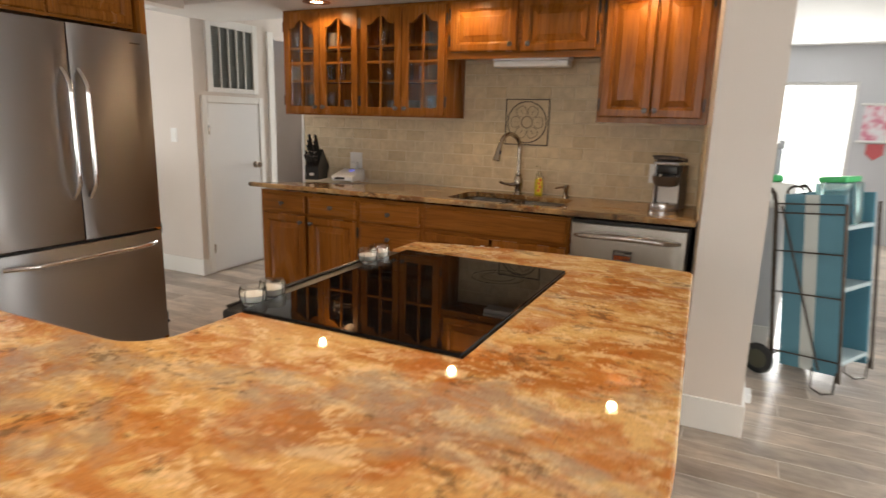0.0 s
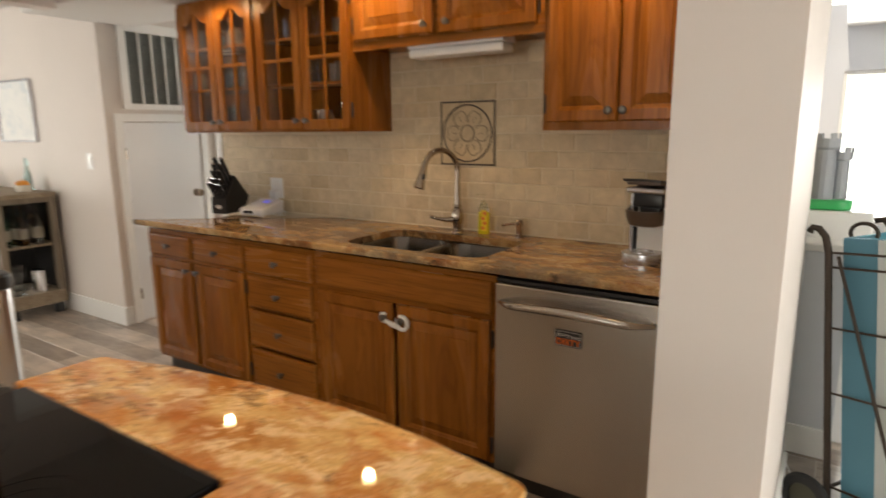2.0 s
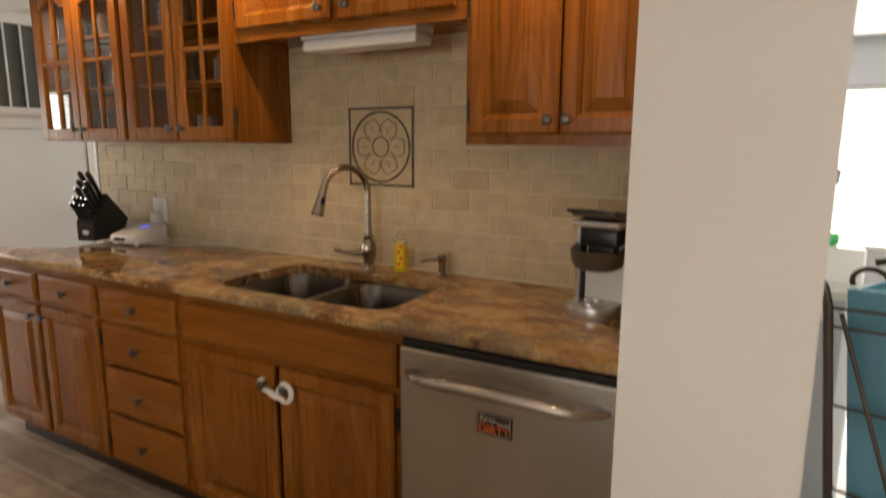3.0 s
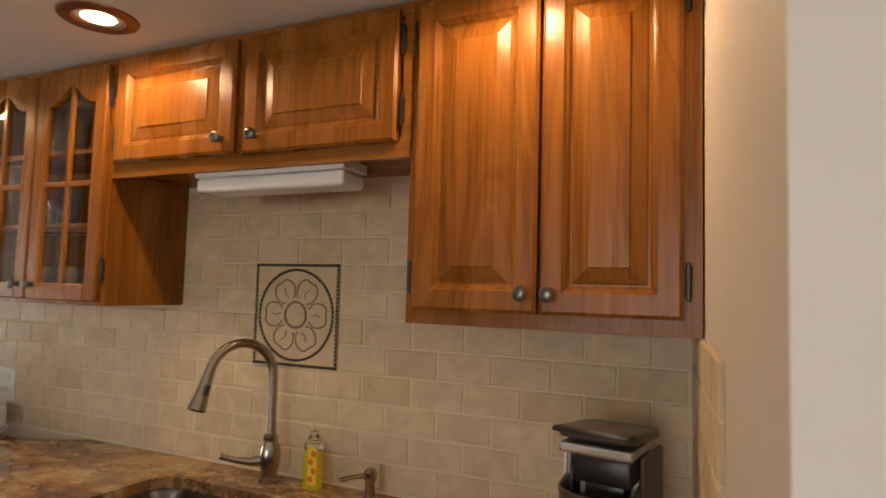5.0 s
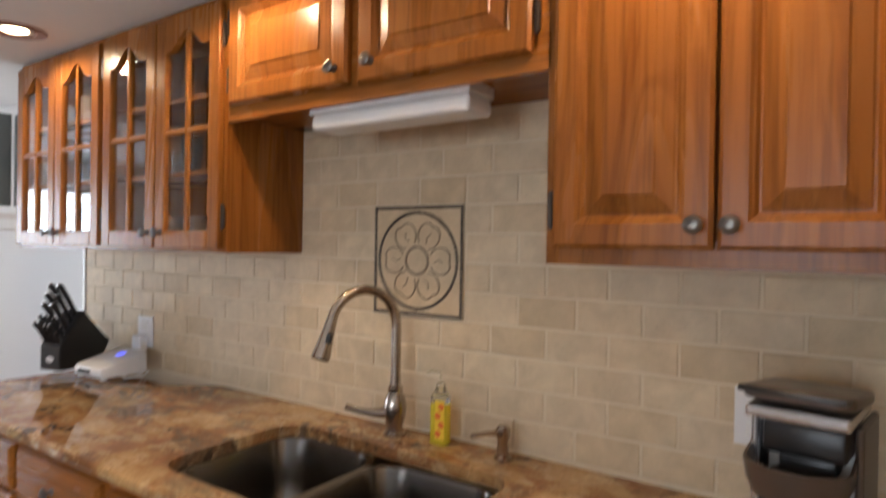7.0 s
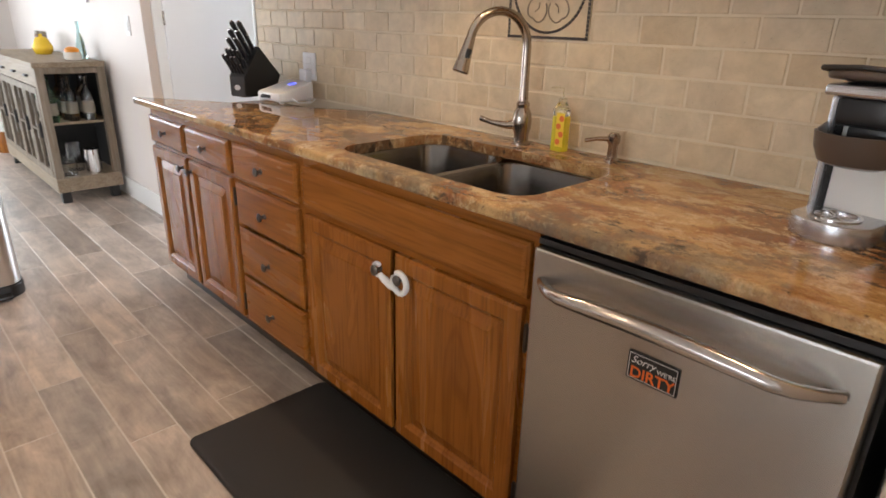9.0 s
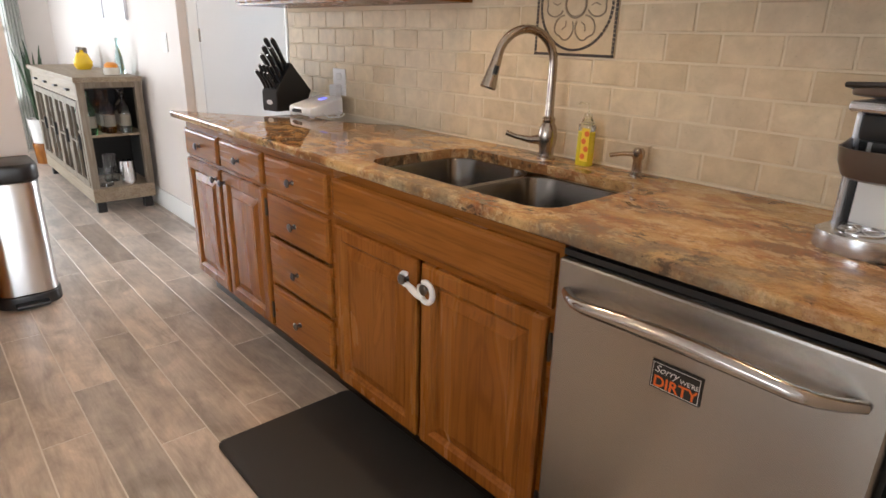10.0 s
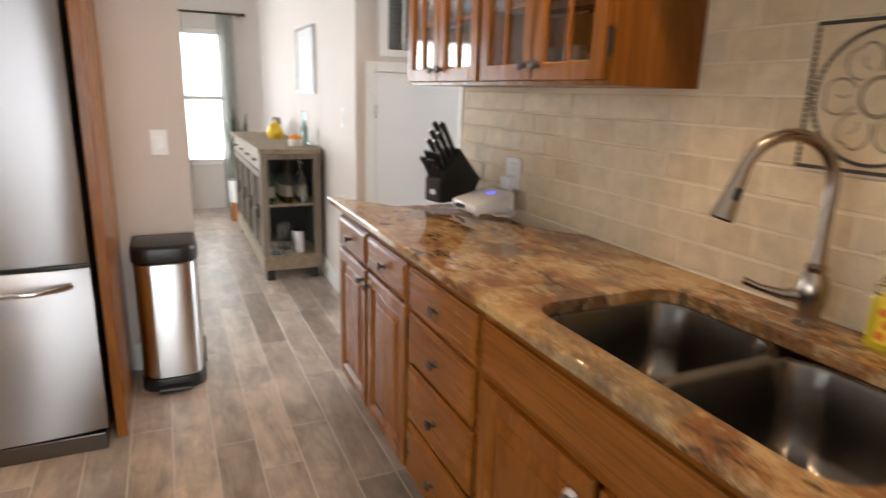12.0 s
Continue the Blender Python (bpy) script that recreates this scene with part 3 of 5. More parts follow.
def glass_unit(x0, x1):
    ob = thing("wall_cabinet", ((x0 + x1) / 2, -0.15, UB), "honey oak wall cabinet with arched glass doors, filled with glassware", "cabinet", "wall cabinets")
    t = 0.016
    for name, dims in (("side", (x0, UF + 0.0185, UB, x0 + t, -0.004, UT)), ("side", (x1 - t, UF + 0.0185, UB, x1, -0.004, UT)), ("floor_board", (x0 + t, UF + 0.0185, UB, x1 - t, -0.004, UB + t)), ("roof_board", (x0 + t, UF + 0.0185, UT - t, x1 - t, -0.004, UT)), ("back_board", (x0 + t, -0.012, UB + t, x1 - t, -0.004, UT - t))):
        part(name, boxes(dims), oak_v, ob)
    part("face_frame", boxes((x0, UF, UB, x0 + 0.028, UF + 0.018, UT), (x1 - 0.028, UF, UB, x1, UF + 0.018, UT), (x0 + 0.028, UF, UB, x1 - 0.028, UF + 0.018, UB + 0.03), (x0 + 0.028, UF, UT - 0.045, x1 - 0.028, UF + 0.018, UT), ((x0 + x1) / 2 - 0.02, UF, UB + 0.03, (x0 + x1) / 2 + 0.02, UF + 0.018, UT - 0.045)), oak_v, ob)
    for z in (1.63, 1.86):
        part("shelf", boxes((x0 + 0.017, -0.255, z, x1 - 0.017, -0.012, z + 0.014)), oak_h, ob)
    m = (x0 + x1) / 2
    arched_glass_door(ob, x0 + 0.014, UB + 0.012, m - 0.004, UT - 0.022, UF - 0.001, m - 0.035, x0 + 0.006)
    arched_glass_door(ob, m + 0.004, UB + 0.012, x1 - 0.014, UT - 0.022, UF - 0.001, m + 0.035, x1 - 0.006)
    return ob


glass_unit(-1.955, -1.286)
glass_unit(-1.284, -0.616)


def tumbler(at, r, h, mat, label):
    ob = thing("drinking_glass", at, label, "glass", "glassware in the wall cabinets")
    part("glass_body", lathe([(0, 0.0), (r * 0.8, 0.0), (r, h), (r - 0.003, h), (r * 0.8 - 0.003, 0.006), (0, 0.006)], Matrix.Translation(at), 14), mat, ob, "", True)
    return ob


rng = random.Random(4)
pale_blue_glass = glass_material("blue_tinted_glass", (0.55, 0.75, 0.85))
cream_ceramic = paint("cream_ceramic", (0.72, 0.68, 0.6), 0.2, 90, 0.06)
first = {}
for z in (UB + 0.018, 1.645, 1.875):
    x = -1.91
    while x < -0.68:
        if abs(x + 1.285) > 0.06:
            kind = rng.choice(("tall", "short", "mug", "blue"))
            at = (x, rng.uniform(-0.2, -0.09), z)
            if kind in first:
                copy_thing(first[kind], Matrix.Translation(at))
            elif kind == "mug":
                first[kind] = ob = thing("mug", at, "brown stoneware mug standing in the wall cabinet", "mug", "mugs in the wall cabinets")
                stoneware = paint("brown_stoneware", (0.16, 0.125, 0.10), 0.3, 90, 0.2)
                part("cup", lathe([(0, 0), (0.034, 0), (0.038, 0.01), (0.038, 0.095), (0.034, 0.095), (0.034, 0.012), (0, 0.01)], Matrix.Translation(at), 16), stoneware, ob, "", True)
                part("handle", tube([(at[0] + 0.036 + 0.026 * math.sin(a), at[1], at[2] + 0.05 + 0.03 * math.cos(a)) for a in np.linspace(0.2, 2.9, 8)], 0.005, 6), stoneware, ob, "", True)
            else:
                r, h, mt = {"tall": (0.033, 0.15, clear_glass), "short": (0.04, 0.10, clear_glass), "blue": (0.035, 0.13, pale_blue_glass)}[kind]
                first[kind] = tumbler(at, r, h, mt, {"tall": "tall clear drinking glass", "short": "short clear tumbler", "blue": "blue-tinted drinking glass"}[kind] + " standing in the wall cabinet")
        x += rng.uniform(0.085, 0.13)

# short cabinet over the sink
ob = thing("wall_cabinet", (-0.12, -0.15, 1.77), "short honey oak wall cabinet with two raised-panel doors over the sink", "cabinet", "wall cabinets")
part("body", boxes((-0.614, UF + 0.019, 1.785, 0.366, -0.002, UT)), oak_h, ob)
part("face_frame", boxes((-0.614, UF, 1.767, -0.585, UF + 0.018, UT), (0.337, UF, 1.767, 0.366, UF + 0.018, UT), (-0.585, UF, 1.767, 0.337, UF + 0.018, 1.812), (-0.585, UF, UT - 0.03, 0.337, UF + 0.018, UT), (-0.16, UF, 1.812, -0.10, UF + 0.018, UT - 0.03)), oak_h, ob)
door(ob, -0.594, 1.808, -0.147, 2.108, UF - 0.001, -0.602, (-0.186, 1.846))
door(ob, -0.116, 1.802, 0.331, 2.108, UF - 0.001, 0.340, (-0.071, 1.846))
light = thing("under_cabinet_light", (-0.08, -0.2, 1.72), "white under-cabinet fluorescent light fixture, switched off", "light fixture")
part("housing", boxes((-0.312, -0.268, 1.756, 0.172, -0.160, 1.784), bevel=0.004), white_plastic, light)
part("diffuser", prism(round_rect(-0.308, -0.265, 0.168, -0.163, 0.01), 1.716, 1.7555, 0.012), white_plastic, light, "milky ribbed diffuser")

# tall wall cabinet beside the stub wall
ob = thing("wall_cabinet", (0.66, -0.15, UB), "honey oak wall cabinet with two raised-panel doors", "cabinet", "wall cabinets")
part("body", boxes((0.368, UF + 0.019, UB + 0.02, 0.944, -0.002, UT)), oak_v, ob)
part("face_frame", boxes((0.362, UF, UB - 0.001, 0.390, UF + 0.018, UT), (0.920, UF, UB - 0.001, 0.9645, UF + 0.018, UT), (0.390, UF, UB - 0.001, 0.920, UF + 0.018, UB + 0.045), (0.390, UF, UT - 0.03, 0.920, UF + 0.018, UT)), oak_v, ob)
door(ob, 0.381, UB + 0.030, 0.660, UT - 0.02, UF - 0.001, 0.374, (0.634, UB + 0.070))
door(ob, 0.667, UB + 0.030, 0.933, UT - 0.02, UF - 0.001, 0.941, (0.688, UB + 0.070))

# ---- worktop and sink ----
worktop = thing("worktop", (-0.5, -0.3, 0.885), "polished brown and gold granite worktop with an undermount sink cut-out", "countertop")
SX0, SX1, SY0, SY1 = -0.475, 0.245, -0.575, -0.165


def worktop_mesh():
    """The slab with a rounded-corner opening, edges eased."""
    bm = bmesh.new()
    hole = round_rect(SX0, SY0, SX1, SY1, 0.075, 6)
    outer = []
    for x, y in hole:
        cx, cy = (SX0 + SX1) / 2, (SY0 + SY1) / 2
        dx, dy = x - cx, y - cy
        s = min((0.988 - cx if dx > 0 else -2.0 - cx) / dx if abs(dx) > 1e-6 else 1e9, ((-0.004 - cy) if dy > 0 else (-0.655 - cy)) / dy if abs(dy) > 1e-6 else 1e9)
        outer.append([cx + dx * s, cy + dy * s])
    for corner in ((0.988, -0.004), (-2.0, -0.004), (-2.0, -0.655), (0.988, -0.655)):
        i = min(range(len(outer)), key=lambda j: (outer[j][0] - corner[0]) ** 2 + (outer[j][1] - corner[1]) ** 2)
        outer[i] = list(corner)
    k = len(hole)

    def ring(points, z, inset=0.0, flip=1):
        out = []
        for x, y in points:
            ox, oy = x, y
            if inset and flip > 0:
                ox = min(max(x, -2.0 + inset), 0.988)
                oy = min(max(y, -0.655 + inset), -0.004)
            out.append(bm.verts.new((ox, oy, z)))
        return out

    rings = [ring(hole, 0.884), ring(hole, 0.912), ring(hole, 0.915), ring(outer, 0.915, 0.009), ring(outer, 0.9138, 0.0045), ring(outer, 0.911, 0.0015), ring(outer, 0.907), ring(outer, 0.891), ring(outer, 0.8865, 0.002), ring(outer, 0.884, 0.006)]
    rings.append(rings[0])
    for a, b in zip(rings, rings[1:]):
        for i in range(k):
            bm.faces.new((a[i], a[(i + 1) % k], b[(i + 1) % k], b[i]))
    bmesh.ops.recalc_face_normals(bm, faces=bm.faces)
    return bm


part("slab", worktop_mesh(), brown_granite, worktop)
part("caulk_bead", tube([(-1.998, -0.0085, 0.9165), (0.944, -0.0085, 0.9165)], 0.0035, 6), grout, worktop, "pale caulk bead along the tiles", True)

sink = thing("sink", (-0.11, -0.37, 0.7), "double-bowl stainless undermount sink, empty", "sink")


def bowl(x0, x1, y0, y1, depth):
    """A basin with sloping rounded sides and a drain."""
    bm = bmesh.new()
    rings = []
    for inset, z in ((-0.012, 0.8835), (0.0, 0.8835), (0.004, 0.875), (0.012, 0.78), (0.02, depth + 0.04), (0.04, depth + 0.012), (0.075, depth), (0.14, depth - 0.003)):
        r = max(0.085 - inset * 0.2, 0.02)
        rings.append([bm.verts.new((x, y, z)) for x, y in round_rect(x0 + inset, y0 + inset, x1 - inset, y1 - inset, min(r, (x1 - x0) / 2 - inset - 0.002), 7)])
    k = len(rings[0])
    for a, b in zip(rings, rings[1:]):
        for i in range(k):
            bm.faces.new((a[i], a[(i + 1) % k], b[(i + 1) % k], b[i]))
    bm.faces.new(rings[-1])
    bmesh.ops.recalc_face_normals(bm, faces=bm.faces)
    for f in bm.faces:
        f.normal_flip()
    return bm


for bx0, bx1, by1 in ((-0.468, -0.135, -0.172), (-0.112, 0.238, -0.185)):
    b = part("bowl", bowl(bx0, bx1, -0.568, by1, 0.69), sink_steel, sink, "", True)
    part("drain", lathe([(0, 0.0), (0.03, 0.0), (0.034, 0.004), (0.05, 0.003), (0.052, 0.0)], Matrix.Translation(((bx0 + bx1) / 2, -0.37, 0.688)), 20), chrome, b, "round chrome drain", True)
part("divider", boxes((-0.1345, -0.57, 0.70, -0.1125, -0.17, 0.876), bevel=0.008), sink_steel, sink)

faucet = thing("faucet", (-0.17, -0.07, 0.915), "brushed nickel pull-down kitchen faucet with a high arch", "faucet")
FM = Matrix.Translation((-0.170, -0.075, 0.915))
part("base", lathe([(0, 0), (0.031, 0), (0.031, 0.006), (0.024, 0.012), (0.023, 0.03), (0.029, 0.05), (0.031, 0.075), (0.027, 0.1), (0.019, 0.115), (0.021, 0.12), (0.021, 0.128), (0.015, 0.135), (0.0135, 0.18), (0, 0.18)], FM, 24), nickel, faucet, "", True)
spout = [(0, 0, 0.17), (0, 0, 0.24), (0.0, 0.0, 0.285)]
way = Vector((-0.42, -0.90, 0)).normalized()
for a in np.linspace(0, 168, 16):
    spout.append(tuple(way * 0.093 * (1 - math.cos(radians(a))) + Vector((0, 0, 0.295 + 0.098 * math.sin(radians(a))))))
part("spout", tube(spout, 0.0135, 14, m=FM), nickel, faucet, "", True)
tip = Vector(spout[-1])
down = (Vector((way.x * 0.03, way.y * 0.03, -0.1))).normalized()
head = part("spray_head", tube([tip - down * 0.002, tip + down * 0.02, tip + down * 0.06, tip + down * 0.095, tip + down * 0.10], [0.0145, 0.016, 0.020, 0.025, 0.022], 18, m=FM), nickel, faucet, "bell-shaped spray head", True)
part("spray_button", tube([tip + down * 0.03 - way.cross(Vector((0, 0, 1))) * 0.017, tip + down * 0.055 - way.cross(Vector((0, 0, 1))) * 0.019], [0.008, 0.008], 8, m=FM), black_plastic, head, "black button", True)
part("lever", tube([(-0.01, -0.01, 0.062), (-0.04, -0.035, 0.058), (-0.075, -0.065, 0.066), (-0.10, -0.088, 0.078)], [0.019, 0.012, 0.008, 0.009], 12, m=FM), nickel, faucet, "curved side lever", True)

disp = thing("soap_dispenser", (0.156, -0.066, 0.915), "brushed nickel countertop soap dispenser", "soap dispenser")
DM = Matrix.Translation((0.156, -0.066, 0.915))
part("base", lathe([(0, 0), (0.022, 0), (0.022, 0.005), (0.015, 0.012), (0.013, 0.045), (0.018, 0.055), (0.018, 0.072), (0.012, 0.08), (0, 0.08)], DM, 20), nickel, disp, "", True)
part("nozzle", tube([(0, 0, 0.063), (-0.03, -0.035, 0.064), (-0.055, -0.06, 0.058)], [0.008, 0.006, 0.006], 10, m=DM), nickel, disp, "", True)

yellow_soap = glass_material("yellow_dish_soap", (0.95, 0.80, 0.06), 0.25)
yellow_soap.node_tree.nodes["Principled BSDF"].inputs["Transmission Weight"].default_value = 0.45
cloudy_plastic = glass_material("cloudy_clear_plastic", (0.90, 0.89, 0.78), 0.18)
label_red = paint("red_orange_label", (0.75, 0.16, 0.03), 0.4, 60, 0.1)
label_yellow = paint("yellow_label", (0.85, 0.62, 0.05), 0.4, 60, 0.05)
soap = thing("soap_bottle", (-0.03, -0.062, 0.915), "clear pump bottle half full of yellow dish soap", "soap bottle")
BM_ = Matrix.Translation((-0.03, -0.062, 0.915))
part("bottle", prism(round_rect(-0.026, -0.018, 0.026, 0.018, 0.013), 0, 0.104, 0.004, BM_), yellow_soap, soap, "yellow liquid in a clear bottle", True)
part("bottle_top", prism(round_rect(-0.0255, -0.0175, 0.0255, 0.0175, 0.013), 0.1045, 0.125, 0.003, BM_), cloudy_plastic, soap, "empty clear upper part", True)
part("label", boxes((-0.004, -0.0195, 0.015, 0.024, -0.0185, 0.115), m=BM_), label_yellow, soap, "yellow label with red spots")
for k in range(4):
    part("label_spot", lathe([(0, 0), (0.009, 0), (0, 0.0006)], BM_ @ pose(0.005 + 0.010 * (k % 2), -0.0197, 0.03 + 0.023 * k, 90), 10), label_red, soap)
part("shoulder", lathe([(0.022, 0.0), (0.017, 0.012), (0.012, 0.02), (0.012, 0.03), (0, 0.03)], BM_ @ Matrix.Translation((0, 0, 0.1255)), 16), cloudy_plastic, soap, "clear plastic shoulder", True)
part("pump", tube([(0, 0, 0.153), (0, 0, 0.185), (-0.02, -0.012, 0.187), (-0.032, -0.02, 0.182)], [0.0025, 0.0025, 0.0035, 0.002], 8, m=BM_), cloudy_plastic, soap, "clear plastic pump", True)

# ---- dishwasher ----
dish = thing("dishwasher", (0.645, -0.35, 0), "stainless steel dishwasher with a bowed bar handle", "dishwasher")
part("body", boxes((0.345, -0.60, 0.11, 0.962, -0.05, 0.868)), black_plastic, dish)
part("door", boxes((0.349, -0.648, 0.105, 0.955, -0.601, 0.853), bevel=0.006), steel, dish)
part("vent_gap", boxes((0.347, -0.63, 0.855, 0.958, -0.601, 0.868)), black_plastic, dish, "dark gap under the worktop")
part("toe_kick", boxes((0.345, -0.57, 0.0, 0.958, -0.555, 0.108)), black_plastic, dish)
bar = [(0.375 + 0.545 * i / 20, -0.650 - 0.052 * min(1, 2.6 * math.sin(math.pi * i / 20)) ** 0.8, 0.785 + 0.012 * math.sin(math.pi * i / 20)) for i in range(21)]
part("handle", tube(bar, [0.010 + 0.007 * math.sin(math.pi * i / 20) for i in range(21)], 14), bar_steel, dish, "satin steel bowed handle", True)
SIGN = thing("magnet_sign", (0.637, -0.652, 0.69), "small black magnet sign with white and orange lettering", "magnet")
magnet = boxes((0.587, -0.6515, 0.662, 0.686, -0.6485, 0.720), bevel=0.001)
part("plate", magnet, black_plastic, SIGN)
orange_ink = paint("orange_ink", (0.85, 0.16, 0.02), 0.5, 50, 0.03)
part("border", boxes((0.590, -0.6523, 0.7155, 0.683, -0.6517, 0.7165), (0.590, -0.6523, 0.6655, 0.683, -0.6517, 0.6665), (0.590, -0.6523, 0.6665, 0.591, -0.6517, 0.7155), (0.682, -0.6523, 0.6665, 0.683, -0.6517, 0.7155)), white_plastic, SIGN, "thin white border")


def lettering(text, x, y, z, size, mat, parent, slant=0.0, bold=0.0):
    data = bpy.data.curves.new("lettering", "FONT")
    data.body, data.size, data.extrude, data.shear, data.offset = text, size, 0.0003, slant, bold
    ob = new("lettering_source", data)
    mesh = bpy.data.meshes.new_from_object(ob.evaluated_get(bpy.context.evaluated_depsgraph_get()))
    bpy.data.objects.remove(ob)
    bpy.data.curves.remove(data)
    mesh.transform(pose(x, y, z, 90))
    mesh.materials.clear()
    mesh.materials.append(mat)
    out = new("lettering", mesh)
    hang(out, parent)
    return tagged(out, "printed words " + text)


lettering("Sorry", 0.594, -0.6521, 0.6975, 0.021, white_plastic, SIGN, 0.35)
lettering("WE'RE", 0.645, -0.6521, 0.6935, 0.013, white_plastic, SIGN)
lettering("DIRTY", 0.594, -0.6521, 0.6685, 0.031, orange_ink, SIGN, 0.0, 0.0006)

# ---- floor mat ----
mat_ob = thing("floor_mat", (-0.13, -0.82, 0), "black cushioned kitchen floor mat lying before the sink", "mat")
part("pad", prism(round_rect(-0.635, -1.067, 0.375, -0.556, 0.03), 0.0015, 0.018, 0.012), black_rubber, mat_ob, "", True)


# ---- island with range ----
island_top = thing("island_worktop", (0.6, -2.8, 0.89), "polished golden granite island worktop with a bowed end and rounded corners", "countertop")
outline = [(1.128, -3.72), (1.122, -3.1), (1.058, -1.90)]
outline += arc(1.028, -1.872, 0.03, 10, 80, 4)
outline += [(0.86, -1.812), (0.68, -1.800), (0.45, -1.815), (0.22, -1.852), (0.09, -1.890)]
outline += arc(0.075, -1.925, 0.033, 75, 180, 5)
outline += [(0.040, -2.070), (0.692, -2.070), (0.692, -2.888), (0.098, -2.888), (0.098, -3.05)]
outline += arc(-0.012, -3.052, 0.11, 0, -90, 6)
outline += [(-1.4, -3.162), (-1.4, -3.72)]
part("slab", prism(outline[::-1], 0.889, 0.920, 0.006), granite, island_top)
island = thing("kitchen_island", (0.5, -2.9, 0), "plain painted island base under the granite", "island")
part("panel", boxes((0.10, -2.062, 0.0, 0.80, -1.98, 0.888), (0.70, -2.885, 0.0, 0.80, -2.062, 0.888), (-1.3, -3.50, 0.0, 0.80, -3.22, 0.888), (0.13, -3.22, 0.0, 0.80, -2.90, 0.888)), trim_paint, island)

range_ob = thing("range", (0.38, -2.48, 0), "black slide-in electric range with a smooth glass cooktop", "stove")
part("body", boxes((0.11, -2.882, 0.02, 0.685, -2.076, 0.905), bevel=0.004), black_plastic, range_ob)
top = part("cooktop", boxes((0.100, -2.886, 0.9065, 0.690, -2.072, 0.926), bevel=0.004), black_glass, range_ob, "black glass cooktop with faint burner rings")
ring_grey = material("burner_marking", 0.1, 0.0, (0.008, 0.008, 0.0085), 0.25)
for bx, by, br in ((0.26, -2.70, 0.075), (0.26, -2.27, 0.10), (0.53, -2.69, 0.105), (0.53, -2.26, 0.08)):
    for r in (br, br * 0.62):
        part("burner_ring", lathe([(r, 0.0), (r, 0.0004), (r + 0.0018, 0.0004), (r + 0.0018, 0.0)], Matrix.Translation((bx, by, 0.9262)), 48), ring_grey, top)
part("control_panel", boxes((0.028, -2.884, 0.80, 0.0985, -2.074, 0.914), bevel=0.010), black_plastic, range_ob, "black front control edge")
part("front_trim", tube([(0.036, -2.87, 0.918), (0.036, -2.09, 0.918)], 0.0045, 8), pewter, range_ob, "thin metal trim strip", True)
part("oven_handle", tube([(0.06, -2.84, 0.74), (0.015, -2.80, 0.745), (0.015, -2.16, 0.745), (0.06, -2.12, 0.74)], 0.011, 10), pewter, range_ob, "oven door handle", True)
for ky in (-2.80, -2.70, -2.26, -2.16):
    part("control_knob", lathe([(0, 0), (0.02, 0), (0.017, 0.02), (0, 0.022)], pose(0.03, ky, 0.86, 0, -90, 0), 16), pewter, range_ob, "", True)
white_wax = paint("white_wax", (0.82, 0.80, 0.77), 0.5, 60, 0.05)


def glass_jar_pair(y):
    ob = thing("glass_dish", (0.068, y, 0.914), "small faceted glass dish with white contents on the range front", "dish", "glass dishes on the range")
    for dy in (-0.0365, 0.0365):
        m = Matrix.Translation((0.066, y + dy, 0.9145))
        j = part("glass_cup", lathe([(0, 0), (0.027, 0.0), (0.033, 0.008), (0.036, 0.028), (0.034, 0.045), (0.031, 0.046), (0.032, 0.028), (0.029, 0.010), (0, 0.006)], m, 9), clear_glass, ob, "clear faceted glass")
        part("filling", lathe([(0, 0.0065), (0.0265, 0.0105), (0.0305, 0.026), (0.012, 0.030), (0, 0.028)], m, 14), white_wax, j, "white filling", True)
    return ob


glass_jar_pair(-2.775)
glass_jar_pair(-2.235)

# ---- fridge ----
fridge = thing("refrigerator", (-2.12, -2.03, 0), "stainless french-door refrigerator with a bottom freezer drawer", "refrigerator")
part("body", boxes((-2.47, -2.485, 0.03, -1.855, -1.575, 1.785), bevel=0.004), pewter, fridge, "dark grey fridge casing")


def bowed_front(y0, y1, z0, z1, depth, bow):
    """A door front that swells gently toward +x."""
    n = 8
    pts = [(-1.85, y0), (-1.85, y1)]
    for i in range(n + 1):
        a = i / n
        y = y1 + (y0 - y1) * a
        pts.append((-1.85 + depth + bow * (1 - (2 * ((y + 2.03) / 0.92)) ** 2) - (0.008 if i in (0, n) else 0), y))
    return prism(pts[::-1], z0, z1, 0.004, None, 2)


left = part("fridge_door", bowed_front(-2.49, -2.034, 0.745, 1.795, 0.052, 0.018), steel_y, fridge, "", True)
right = part("fridge_door", bowed_front(-2.026, -1.57, 0.745, 1.795, 0.052, 0.018), steel_y, fridge, "", True)
drawer_ = part("freezer_drawer", bowed_front(-2.49, -1.57, 0.085, 0.728, 0.055, 0.018), steel_y, fridge, "", True)
part("base_grille", boxes((-1.86, -2.48, 0.0, -1.80, -1.58, 0.07), bevel=0.004), pewter, fridge, "dark grey base grille")
for yy, d in ((-2.072, left), (-1.988, right)):
    pts = [(-1.785 + 0.058 * min(1.0, 3.0 * math.sin(math.pi * i / 16)), yy, 0.96 + 0.62 * i / 16) for i in range(17)]
    part("door_handle", tube(pts, 0.0125, 12), chrome, d, "polished upright handle", True)
pts = [(-1.785 + 0.055 * min(1.0, 3.2 * math.sin(math.pi * i / 16)), -2.43 + 0.80 * i / 16, 0.668) for i in range(17)]
part("drawer_handle", tube(pts, 0.0125, 12), chrome, drawer_, "polished level handle", True)
part("badge", boxes((-1.793, -1.69, 1.735, -1.789, -1.63, 1.742)), pewter, right, "small plain badge")

